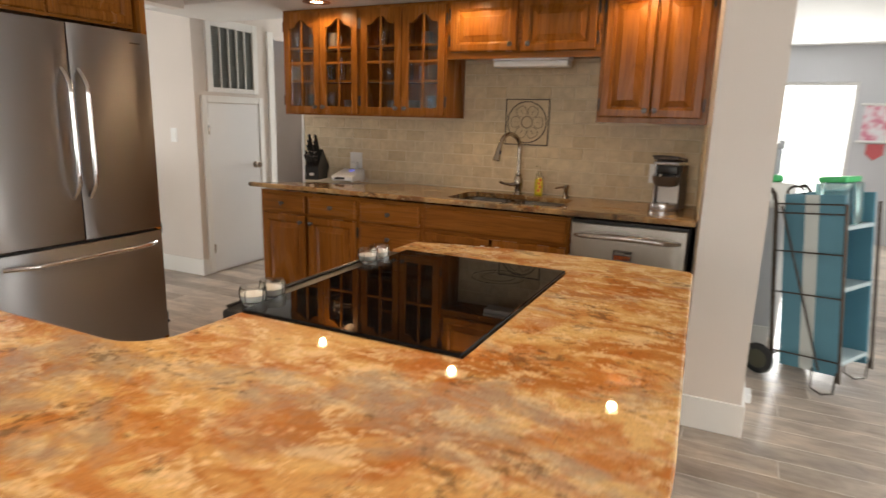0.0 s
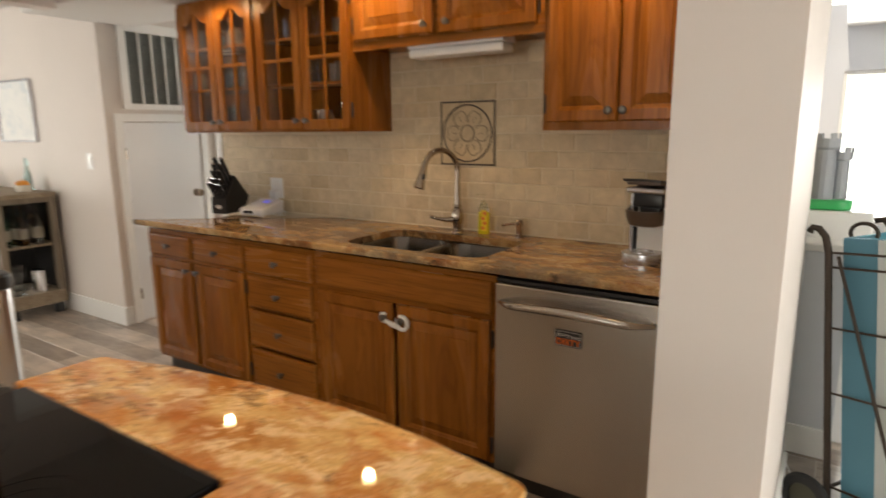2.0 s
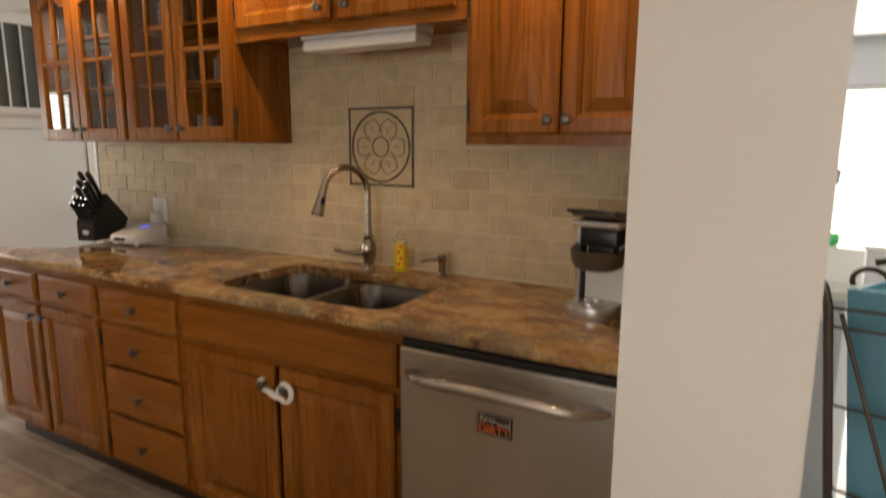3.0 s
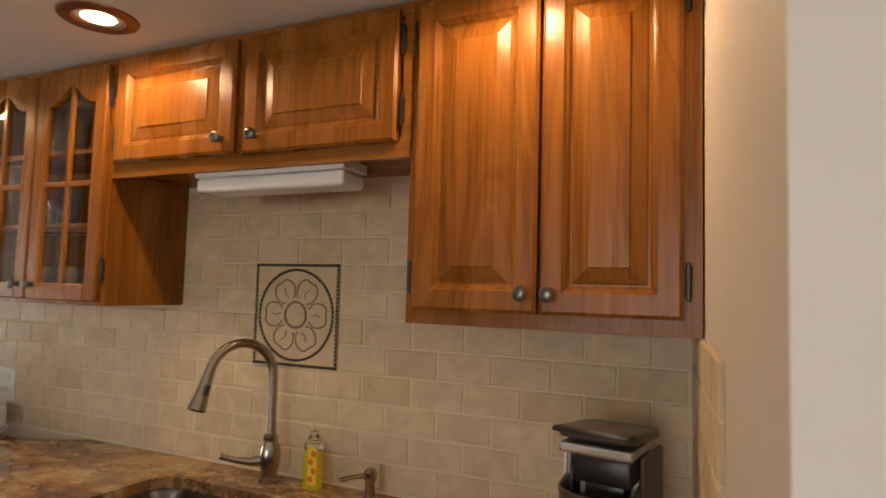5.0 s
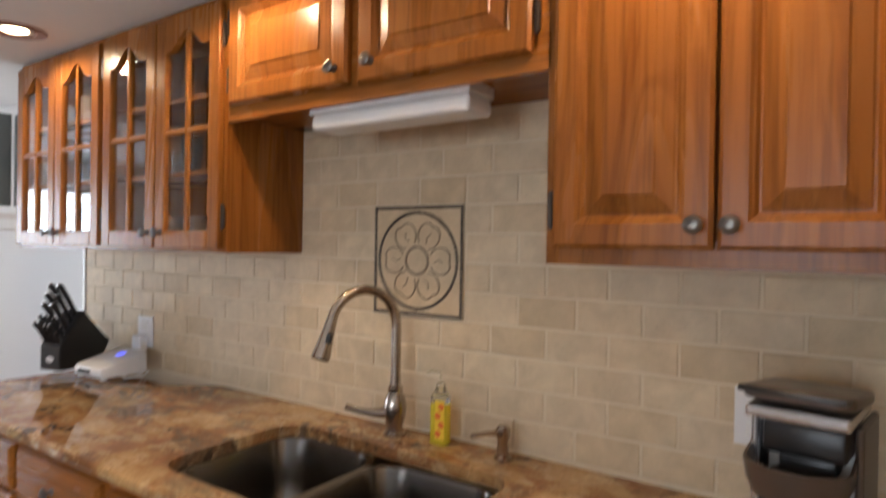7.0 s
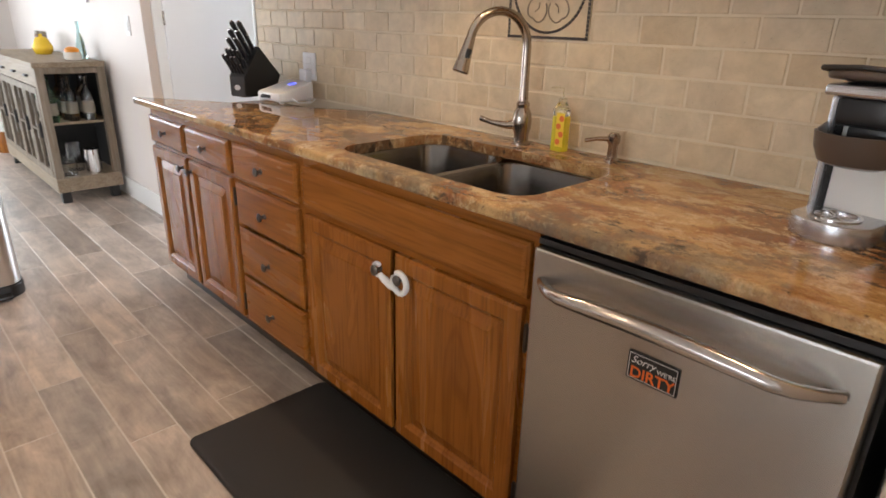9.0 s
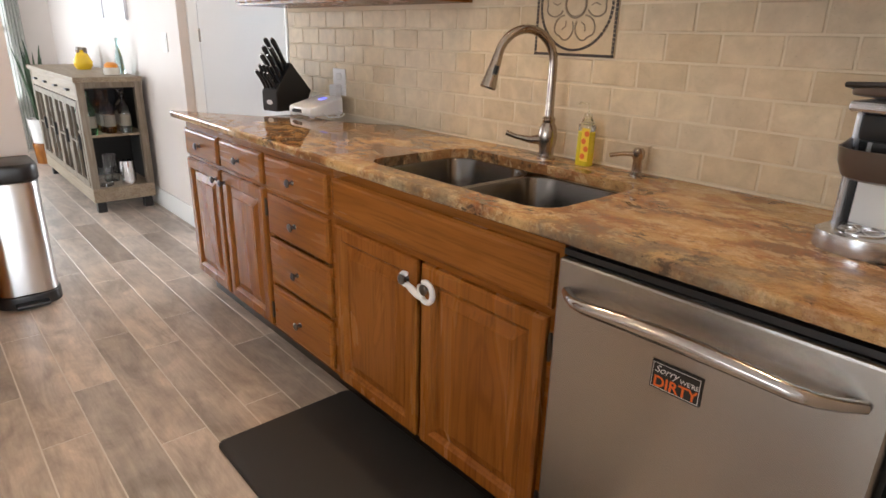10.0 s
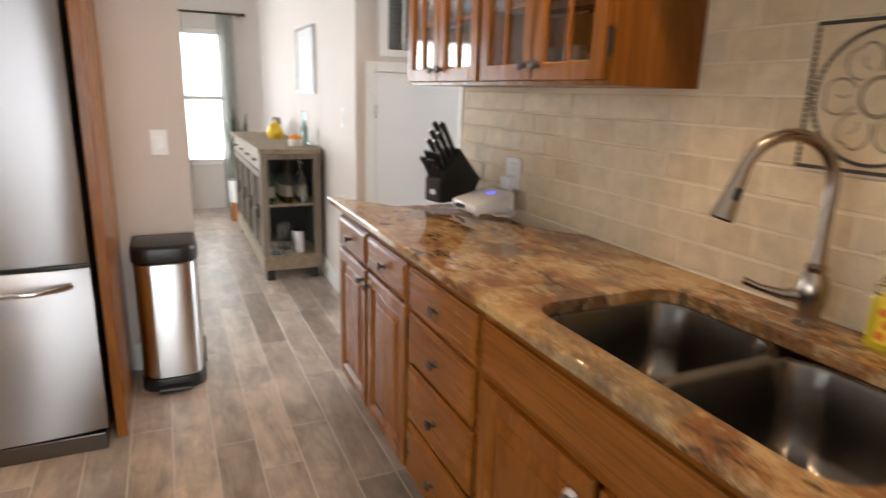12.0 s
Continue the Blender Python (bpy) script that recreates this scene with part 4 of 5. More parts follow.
tall = thing("fridge_panel", (-2.15, -1.52, 0), "tall honey oak end panel beside the refrigerator", "panel")
part("board", boxes((-2.495, -1.552, 0.0, -1.87, -1.515, 2.415), bevel=0.002, segments=1), oak_v, tall)
top_cab = thing("wall_cabinet", (-2.2, -2.03, 1.84), "honey oak cabinet with two doors above the refrigerator", "cabinet", "wall cabinets")
part("body", boxes((-2.495, -2.52, 1.83, -1.93, -1.55, 2.415)), oak_y, top_cab)
FXM = pose(-1.929, 0, 0, 0, 0, 90)
for y0, y1 in ((-2.505, -2.04), (-2.02, -1.565)):
    bm = panel_front(bmesh.new(), y0, 1.845, y1, 2.40, 0.0)
    bmesh.ops.transform(bm, matrix=FXM, verts=bm.verts)
    d = part("door", bm, oak_v, top_cab)

# ---- closet door and vent ----
closet = tagged(new("door_1"), "short white flush closet door, closed, in a white casing", "door", kind="structure")
closet.location = (-2.94, 0.16, 0)
part("casing", boxes((-2.939, -0.195, 0.0, -2.918, -0.135, 1.535), (-2.939, 0.478, 0.0, -2.918, 0.535, 1.535), (-2.939, -0.135, 1.478, -2.918, 0.478, 1.535), bevel=0.004), trim_paint, closet, "white moulded casing")
leaf = part("leaf", boxes((-2.938, -0.130, 0.015, -2.924, 0.473, 1.472), bevel=0.003), door_paint, closet, "smooth white leaf")
for z in (0.22, 1.25):
    part("hinge", boxes((-2.924, -0.140, z - 0.04, -2.916, -0.126, z + 0.04), bevel=0.002), nickel, leaf, "metal hinge")
part("door_knob", lathe([(0, 0), (0.03, 0), (0.03, 0.005), (0.012, 0.01), (0.011, 0.03), (0.026, 0.04), (0.028, 0.055), (0.018, 0.066), (0, 0.068)], pose(-2.924, 0.405, 0.93, 0, 90, 0), 20), nickel, leaf, "satin nickel knob", True)
grille_grey = paint("grey_vent_paint", (0.16, 0.17, 0.16), 0.5, 60, 0.08)
vent = tagged(new("vent_1"), "white-framed return air grille above the closet door", "vent", kind="structure")
vent.location = (-2.94, 0.19, 1.84)
part("frame", boxes((-2.939, -0.115, 1.565, -2.92, -0.055, 2.165), (-2.939, 0.425, 1.565, -2.92, 0.485, 2.165), (-2.939, -0.055, 1.565, -2.92, 0.425, 1.605), (-2.939, -0.055, 2.10, -2.92, 0.425, 2.165), bevel=0.004), trim_paint, vent)
part("backing", boxes((-2.9395, -0.055, 1.605, -2.937, 0.425, 2.10)), grille_grey, vent, "dark duct behind the grille")
for k in range(4):
    yy = 0.041 + 0.096 * k
    part("upright_bar", boxes((-2.935, yy - 0.006, 1.606, -2.923, yy + 0.006, 2.099)), trim_paint, vent)
slat = boxes((-0.004, -0.0475, -0.001, 0.004, 0.0475, 0.001), m=pose(0, 0, 0, 0, 40, 0))
slat_mesh = bpy.data.meshes.new("slat")
slat.to_mesh(slat_mesh)
slat.free()
slat_mesh.materials.append(grille_grey)
for k in range(5):
    for j in range(24):
        o = new("slat", slat_mesh)
        o.location = (-2.931, -0.006 + 0.096 * k, 1.617 + 0.0204 * j)
        hang(o, vent)
        o.matrix_parent_inverse = Matrix.Translation(-vent.location)


def wall_plate(m, label, kind_):
    ob = thing(kind_, tuple(m.translation), label, kind_.replace("_", " "))
    part("plate", boxes((-0.036, -0.006, -0.058, 0.036, 0.0, 0.058), bevel=0.002, m=m), white_plastic, ob)
    if kind_ == "light_switch":
        part("rocker", boxes((-0.016, -0.010, -0.032, 0.016, -0.005, 0.032), bevel=0.002, m=m), glossy_white, ob)
    else:
        for z in (-0.024, 0.024):
            part("socket", boxes((-0.015, -0.009, z - 0.014, 0.015, -0.005, z + 0.014), bevel=0.003, m=m), glossy_white, ob)
    return ob


wall_plate(pose(-3.20, -0.2505, 1.20), "white rocker light switch on the pale wall", "light_switch")
wall_plate(pose(-2.4995, -1.315, 1.11, 0, 0, 90), "white rocker light switch on the grey wall", "light_switch")
wall_plate(pose(-2.4995, -1.24, 0.29, 0, 0, 90), "white socket low on the grey wall", "wall_socket")
wall_plate(pose(-1.512, -0.0060, 1.062) @ Matrix.Diagonal((1.5, 1, 1.06, 1)), "wide white double socket on the tiled backsplash", "wall_socket")
wall_plate(pose(0.690, -0.0060, 1.095), "white socket on the tiled backsplash behind the coffee maker", "wall_socket")
plug = thing("plug_adapter", (-1.49, -0.04, 1.02), "white plug-in power adapter in the socket", "adapter")
part("housing", boxes((-1.545, -0.050, 0.985, -1.485, -0.0155, 1.050), bevel=0.006), white_plastic, plug)

# ---- things on the worktop ----
kb = thing("knife_block", (-1.72, -0.16, 0.915), "black knife block full of black-handled knives", "knife block")
KM = pose(-1.745, -0.262, 0.9155, 0, 0, 15) @ Matrix.Scale(1.06, 4)
prof = [(0.0, 0.0), (0.0, 0.088), (0.095, 0.215), (0.215, 0.085), (0.17, 0.0)]
bm = bmesh.new()
a = [bm.verts.new((-0.05, y, z)) for y, z in prof]
b = [bm.verts.new((0.05, y, z)) for y, z in prof]
bm.faces.new(a)
bm.faces.new(b[::-1])
for i in range(5):
    bm.faces.new((a[i], b[i], b[(i + 1) % 5], a[(i + 1) % 5]))
bmesh.ops.recalc_face_normals(bm, faces=bm.faces)
bmesh.ops.bevel(bm, geom=bm.edges[:], offset=0.003, segments=2, affect="EDGES")
bmesh.ops.transform(bm, matrix=KM, verts=bm.verts)
part("block", bm, black_plastic, kb, "black-stained wooden block")
part("badge", lathe([(0, 0), (0.019, 0), (0.019, 0.001), (0, 0.0012)], KM @ pose(0.0, -0.0005, 0.04, 90) @ Matrix.Diagonal((1, 0.6, 1, 1)), 20), white_plastic, kb, "small white oval badge")
out = Vector((0, -0.52, 0.855))
along = Vector((0, 0.60, 0.80))
rk = random.Random(2)
for row in range(5):
    for col in range(4 if row < 2 else 2):
        if row < 2:
            x, ln, w = -0.033 + 0.022 * col, 0.085, 0.007
        else:
            x, ln, w = -0.022 + 0.044 * col, 0.11 + 0.012 * (row - 2), 0.0095
        base = Vector((x, 0.0, 0.088)) + along * (0.018 + 0.031 * row) + out * 0.001
        tip_ = base + out * (ln + rk.uniform(-0.006, 0.006))
        mid_ = base + out * ln * 0.5 + along * 0.002
        k_ = part("knife_handle", tube([base, base + out * 0.01, mid_, tip_ - out * 0.01, tip_], [w, w, w * 1.1, w * 1.25, w * 0.8], 8, m=KM), black_plastic, kb, "", True)
        part("rivet", lathe([(0, 0), (0.003, 0), (0, 0.001)], KM @ Matrix.Translation(mid_ + Vector((w * 1.06, 0, 0))) @ pose(0, 0, 0, 0, 90, 0), 8), chrome, k_)
        part("end_cap", lathe([(0, 0), (w * 0.8, 0), (w * 0.5, 0.003), (0, 0.003)], KM @ Matrix.Translation(tip_) @ out.to_track_quat("Z", "Y").to_matrix().to_4x4(), 8), chrome, k_)

dev = thing("monitor_base", (-1.55, -0.17, 0.915), "white plastic home monitor unit with a glowing blue display", "device")
VM = pose(-1.482, -0.160, 0.916, 0, 0, 2) @ Matrix.Diagonal((1.1, 1.38, 1.25, 1))
bm = boxes((-0.085, -0.065, 0.006, 0.085, 0.065, 0.036), bevel=0.008)
for v in bm.verts:
    if v.co.z > 0.02:
        v.co.z += 0.036 * (v.co.y + 0.065) / 0.13
bmesh.ops.transform(bm, matrix=VM, verts=bm.verts)
part("housing", bm, white_plastic, dev, "", True)
part("display", boxes((-0.014, -0.008, 0.0, 0.014, 0.012, 0.002), m=VM @ pose(0.01, 0.02, 0.0600, 15.5)), blue_glow, dev, "glowing blue display")
part("slot", boxes((-0.045, -0.0665, 0.016, 0.02, -0.064, 0.028), m=VM), void_shade, dev, "dark front slot")
part("port", boxes((-0.055, -0.0665, 0.014, -0.02, -0.0645, 0.024), m=VM), black_plastic, dev)
for x in (-0.07, 0.07):
    for y in (-0.05, 0.05):
        part("foot", boxes((x - 0.006, y - 0.006, 0.0, x + 0.006, y + 0.006, 0.0065), m=VM), white_plastic, dev)
part("cable", tube([(0.09, -0.02, 0.018), (0.112, -0.01, 0.005), (0.125, 0.03, 0.003), (0.11, 0.055, 0.012), (0.09, 0.04, 0.022)], 0.0025, 6, m=VM), white_plastic, dev, "white power cable", True)

cm = thing("coffee_maker", (0.815, -0.24, 0.915), "single-cup coffee maker with silver body and open black brew head", "coffee maker")
CM = pose(0.790, -0.245, 0.9155, 0, 0, -9) @ Matrix.Diagonal((0.87, 0.93, 1.03, 1))
bronze = material("bronze_plastic", 0.3, 0.3, (0.105, 0.082, 0.068))
tray = [(0.082, 0.0), (0.082, -0.085)] + [(0.082 * math.cos(a_), -0.085 - 0.05 * math.sin(a_)) for a_ in np.linspace(0.25, math.pi - 0.25, 9)] + [(-0.082, -0.085), (-0.082, 0.0)]
part("drip_tray", prism(tray[::-1], 0.0, 0.036, 0.003, CM), silver_plastic, cm, "silver drip tray", True)
part("tray_grid", lathe([(0.043, 0), (0.043, 0.003), (0.049, 0.003), (0.049, 0)], CM @ Matrix.Translation((0, -0.066, 0.0362)), 28), chrome, cm, "round chrome grid", True)
for k in range(4):
    part("grid_bar", boxes((-0.043, -0.0012, 0, 0.043, 0.0012, 0.002), m=CM @ pose(0, -0.066, 0.0364, 0, 0, 45 * k)), chrome, cm)
part("back_column", boxes((-0.060, -0.004, 0.001, 0.078, 0.13, 0.225), bevel=0.006, m=CM), glossy_white, cm, "pale back column")
part("side_strip", boxes((-0.084, -0.028, 0.001, -0.069, 0.13, 0.245), bevel=0.006, m=CM), silver_plastic, cm, "silver side strip")
part("side_gap", boxes((-0.069, -0.004, 0.001, -0.0605, 0.12, 0.225), m=CM), black_plastic, cm, "dark side gap")
part("side_strip", boxes((0.0785, -0.02, 0.001, 0.092, 0.13, 0.245), bevel=0.006, m=CM), bronze, cm, "bronze side strip")


def jaw(bm):
    """The lower jaw of the brew head: a scoop, wide at its rim, open above."""
    rings = []
    for inset, z in ((0.034, 0.128), (0.016, 0.134), (0.004, 0.158), (0.0, 0.186), (0.005, 0.186), (0.010, 0.166), (0.022, 0.150)):
        ring = [(0.084 - inset, 0.0), (0.084 - inset, -0.06)]
        ring += [((0.084 - inset) * math.cos(a_), -0.06 - (0.062 - inset) * math.sin(a_)) for a_ in np.linspace(0.3, math.pi - 0.3, 9)]
        ring += [(-0.084 + inset, -0.06), (-0.084 + inset, 0.0)]
        rings.append([bm.verts.new((x, y, z + (0.018 if y > -0.03 and z > 0.17 else 0.0))) for x, y in ring])
    k = len(rings[0])
    for a, b in zip(rings, rings[1:]):
        for i in range(k):
            bm.faces.new((a[i], a[(i + 1) % k], b[(i + 1) % k], b[i]))
    bm.faces.new(rings[0][::-1])
    bm.faces.new(rings[-1])
    bmesh.ops.recalc_face_normals(bm, faces=bm.faces)
    bmesh.ops.transform(bm, matrix=CM, verts=bm.verts)
    return bm


part("brew_jaw", jaw(bmesh.new()), bronze, cm, "bronze lower jaw", True)
part("pod_well", lathe([(0.0, 0.0), (0.05, 0.0), (0.056, 0.012), (0.05, 0.016), (0.03, 0.006), (0, 0.006)], CM @ Matrix.Translation((0.004, -0.05, 0.1505)), 24), black_plastic, cm, "black pod well", True)
part("brew_head", boxes((-0.052, -0.070, 0.196, 0.076, 0.08, 0.246), (-0.03, -0.055, 0.17, 0.06, -0.004, 0.20), bevel=0.009, m=CM), black_plastic, cm, "open black brew head", True)
part("head_band", boxes((-0.078, -0.082, 0.2465, 0.084, 0.10, 0.266), bevel=0.006, m=CM), silver_plastic, cm, "silver band")
part("lid", prism(round_rect(-0.086, -0.088, 0.088, 0.13, 0.03), 0.0, 0.02, 0.007, CM @ pose(0, 0, 0.268, -5)), bronze, cm, "dark lid", True)
part("lid_handle", tube([(-0.08, -0.05, 0.287), (-0.078, -0.105, 0.293), (0.0, -0.125, 0.297), (0.078, -0.105, 0.293), (0.08, -0.05, 0.287)], 0.005, 8, m=CM), black_plastic, cm, "black lid handle", True)

# medallion set in the tiles
med = thing("tile_medallion", (-0.155, -0.01, 1.38), "square travertine medallion with a dark mosaic border and flower relief", "medallion")
MX, MZ, MH = -0.1535, 1.384, 0.1525
part("stone", boxes((MX - MH, -0.009, MZ - MH, MX + MH, 0.003, MZ + MH)), travertine, med)
dark_stone = paint("dark_brown_mosaic", (0.055, 0.038, 0.028), 0.45, 160, 0.35)
carved = paint("carved_relief_stone", (0.31, 0.235, 0.155), 0.6, 180, 0.2)
bm = bmesh.new()
k = 26
for i in range(k):
    p = -MH + 2 * MH * (i + 0.5) / k
    h_ = MH / k - 0.0008
    for q in (-MH + 0.005, MH - 0.005):
        box(bm, MX + p - h_, -0.0115, MZ + q - 0.004, MX + p + h_, -0.0085, MZ + q + 0.004)
        box(bm, MX + q - 0.004, -0.0115, MZ + p - h_, MX + q + 0.004, -0.0085, MZ + p + h_)
bmesh.ops.recalc_face_normals(bm, faces=bm.faces)
part("square_border", bm, dark_stone, med, "dark mosaic square")
bm = bmesh.new()
for i in range(64):
    box(bm, -0.0055, -0.0118, -0.0037, 0.0055, -0.0085, 0.0037, Matrix.Translation((MX, 0, MZ)) @ pose(0, 0, 0, 0, i * 5.625, 0) @ Matrix.Translation((0, 0, 0.1335)))
bmesh.ops.recalc_face_normals(bm, faces=bm.faces)
part("ring_border", bm, dark_stone, med, "dark mosaic ring")
for i in range(6):
    petal = []
    for a_ in np.linspace(-150, 150, 29):
        r_ = 0.037 * (1 - 0.24 * math.exp(-(a_ / 26) ** 2))
        petal.append((0.98 * r_ * math.sin(radians(a_)), -0.0095, 0.080 + r_ * math.cos(radians(a_))))
    pm = Matrix.Translation((MX, 0, MZ)) @ pose(0, 0, 0, 0, 60 * i + 30, 0)
    part("petal", tube(petal, 0.0025, 6, m=pm), carved, med, "", True)
    part("petal_vein", tube([(0.004, -0.0095, 0.058), (-0.003, -0.0095, 0.072), (0.004, -0.0095, 0.088)], 0.0018, 6, m=pm), carved, med, "", True)
part("centre_ring", tube([(0.038 * math.cos(a_), -0.0095, 0.038 * math.sin(a_)) for a_ in np.linspace(0, 2 * math.pi, 25)[:-1]], 0.004, 6, closed=True, m=Matrix.Translation((MX, 0, MZ))), carved, med, "", True)

# ---- trash can ----
can_steel = brushed("bright_can_steel", (0.72, 0.72, 0.73), 0.3, "z")
can = thing("trash_can", (-2.35, -1.33, 0), "stainless step trash can with black lid and base", "trash can")
plan = arc(-2.295, -1.385, 0.075, -90, 0, 6) + arc(-2.295, -1.275, 0.075, 0, 90, 6) + [(-2.48, -1.20), (-2.48, -1.46)]
part("shell", prism(plan, 0.062, 0.60, 0.003), can_steel, can, "brushed steel shell", True)
grow = [(-2.37 + (x + 2.37) * 1.06, -1.33 + (y + 1.33) * 1.06) for x, y in plan]
grow = [(max(x, -2.482), y) for x, y in grow]
part("lid", prism(grow, 0.601, 0.685, 0.018), black_plastic, can, "black plastic lid", True)
part("base", prism(grow, 0.0, 0.061, 0.006), black_plastic, can, "black plastic base", True)
part("pedal", boxes((-2.235, -1.40, 0.012, -2.165, -1.26, 0.03), bevel=0.006), black_plastic, can, "black foot pedal")

# ---- dining room ----
bar = thing("bar_cabinet", (-4.55, -0.48, 0), "weathered grey wood bar cabinet with glazed sides holding bottles", "cabinet")
BX0, BX1, BY0, BY1 = -5.45, -3.72, -0.705, -0.285
part("top", boxes((BX0 - 0.02, BY0 - 0.015, 0.925, BX1 + 0.02, BY1, 0.96), bevel=0.004), weathered_h, bar)
part("bottom", boxes((BX0, BY0, 0.085, BX1, BY1, 0.185), bevel=0.003), weathered_h, bar)
for x in (BX0, BX1 - 0.055):
    for y in (BY0, BY1 - 0.05):
        part("post", boxes((x, y, 0.1855, x + 0.055, y + 0.05, 0.9245), bevel=0.003), weathered, bar)
for x in (BX0 + 0.03, BX1 - 0.09):
    for y in (BY0 + 0.02, BY1 - 0.08):
        part("foot", boxes((x, y, 0.0, x + 0.06, y + 0.06, 0.084), bevel=0.003), black_plastic, bar)
part("top_rail", boxes((BX1 - 0.05, BY0 + 0.051, 0.885, BX1 - 0.005, BY1 - 0.051, 0.9245)), weathered, bar)
part("shelf", boxes((BX0 + 0.056, BY0 + 0.03, 0.545, BX1 - 0.032, BY1 - 0.012, 0.560)), weathered_h, bar)
# sheet added across the cabinet, its near-black colour standing for inner shade
part("shade_sheet", boxes((BX1 - 0.46, BY0 + 0.03, 0.1855, BX1 - 0.445, BY1 - 0.013, 0.5445), (BX1 - 0.46, BY0 + 0.03, 0.5605, BX1 - 0.445, BY1 - 0.013, 0.9245)), void_shade, bar, "added dark sheet standing in for the shaded cabinet interior")
# back board carries the interior's shade in its colour
part("back", boxes((BX0 + 0.056, BY1 - 0.012, 0.1855, BX1 - 0.056, BY1 - 0.002, 0.9245)), void_shade, bar, "back board coloured near-black for the shaded interior")
part("drawer_rail", boxes((BX0 + 0.056, BY0 + 0.003, 0.80, BX1 - 0.056, BY0 + 0.03, 0.9245), bevel=0.003), weathered_h, bar)
for k in range(4):
    x0 = BX0 + 0.06 + k * 0.403
    d = part("lattice_door", boxes((x0, BY0 - 0.002, 0.19, x0 + 0.045, BY0 + 0.02, 0.795), (x0 + 0.352, BY0 - 0.002, 0.19, x0 + 0.397, BY0 + 0.02, 0.795), (x0 + 0.045, BY0 - 0.002, 0.19, x0 + 0.352, BY0 + 0.02, 0.235), (x0 + 0.045, BY0 - 0.002, 0.75, x0 + 0.352, BY0 + 0.02, 0.795), (x0 + 0.19, BY0, 0.235, x0 + 0.207, BY0 + 0.018, 0.75), (x0 + 0.045, BY0, 0.485, x0 + 0.352, BY0 + 0.018, 0.502)), weathered, bar)
    part("door_pull", boxes((x0 + 0.36, BY0 - 0.022, 0.46, x0 + 0.372, BY0 - 0.003, 0.56), bevel=0.004), black_plastic, d, "black pull")
    part("drawer_pull", boxes((x0 + 0.16, BY0 - 0.02, 0.855, x0 + 0.24, BY0 + 0.002, 0.87), bevel=0.004), black_plastic, bar, "black pull")
green_glass = glass_material("green_bottle_glass", (0.10, 0.25, 0.10))
amber_glass = glass_material("amber_bottle_glass", (0.35, 0.14, 0.03))
BOTTLE = [(0, 0), (0.036, 0), (0.038, 0.01), (0.038, 0.17), (0.03, 0.2), (0.014, 0.225), (0.013, 0.285), (0.015, 0.287), (0.015, 0.3), (0, 0.3)]
paper = paint("paper_label", (0.22, 0.20, 0.16), 0.7, 60, 0.1)
rb = random.Random(8)
made = {}
for i in range(11):
    kind = ("green", "amber", "clear")[i % 3]
    at = (-3.80 - 0.085 * (i // 3) - 0.02 * (i % 2), -0.63 + 0.115 * (i % 3) + rb.uniform(-0.01, 0.01), 0.5605)
    if kind in made:
        copy_thing(made[kind], Matrix.Translation(at))
        continue
    made[kind] = ob = thing("bottle", at, kind + " glass bottle standing in the bar cabinet", "bottle", "bottles in the bar cabinet")
    part("bottle_body", lathe(BOTTLE, Matrix.Translation(at), 14), {"green": green_glass, "amber": amber_glass, "clear": clear_glass}[kind], ob, "", True)
    part("bottle_label", lathe([(0.0385, 0.05), (0.039, 0.05), (0.039, 0.13), (0.0385, 0.13)], Matrix.Translation(at), 14), paper, ob, "paper label", True)
for i, (x, y, r, h) in enumerate(((-3.80, -0.44, 0.05, 0.17), (-3.82, -0.60, 0.055, 0.13), (-3.95, -0.52, 0.05, 0.2))):
    at = (x, y, 0.1855)
    ob = thing("pitcher", at, "steel pitcher standing in the bar cabinet" if i == 0 else "clear glass pitcher standing in the bar cabinet", "pitcher", "pitchers in the bar cabinet")
    part("vessel", lathe([(0, 0), (r, 0), (r * 1.05, h * 0.5), (r * 0.95, h), (r * 0.9, h), (r * 0.98, h * 0.5), (r * 0.93, 0.006), (0, 0.006)], Matrix.Translation(at), 18), chrome if i == 0 else clear_glass, ob, "", True)
yellow_glaze = paint("yellow_glaze", (0.80, 0.52, 0.03), 0.15, 60, 0.06)
orange_wax = paint("orange_lid", (0.80, 0.30, 0.03), 0.4, 60, 0.05)
pot = thing("pot", (-4.62, -0.45, 0.96), "round yellow lidded pot on the bar cabinet", "pot")
part("pot_body", lathe([(0, 0), (0.05, 0), (0.068, 0.03), (0.07, 0.06), (0.055, 0.09), (0.05, 0.10), (0, 0.10)], Matrix.Translation((-4.62, -0.45, 0.9605)), 20), yellow_glaze, pot, "", True)
part("pot_lid", lathe([(0.052, 0.0), (0.04, 0.02), (0.012, 0.03), (0.014, 0.045), (0, 0.05)], Matrix.Translation((-4.62, -0.45, 1.061)), 20), yellow_glaze, pot, "", True)
jar = thing("jar", (-3.92, -0.42, 0.96), "low white jar with an orange lid", "jar")
part("jar_body", lathe([(0, 0), (0.05, 0), (0.055, 0.01), (0.055, 0.05), (0, 0.05)], Matrix.Translation((-3.92, -0.42, 0.9605)), 20), cream_ceramic, jar, "", True)
part("jar_lid", lathe([(0.045, 0), (0.045, 0.02), (0.02, 0.035), (0, 0.035)], Matrix.Translation((-3.92, -0.42, 1.011)), 20), orange_wax, jar, "orange lid", True)
teal_glass = glass_material("pale_teal_glass", (0.5, 0.72, 0.72))
vase = thing("vase", (-4.02, -0.335, 0.96), "slim pale teal glass bottle vase", "vase")
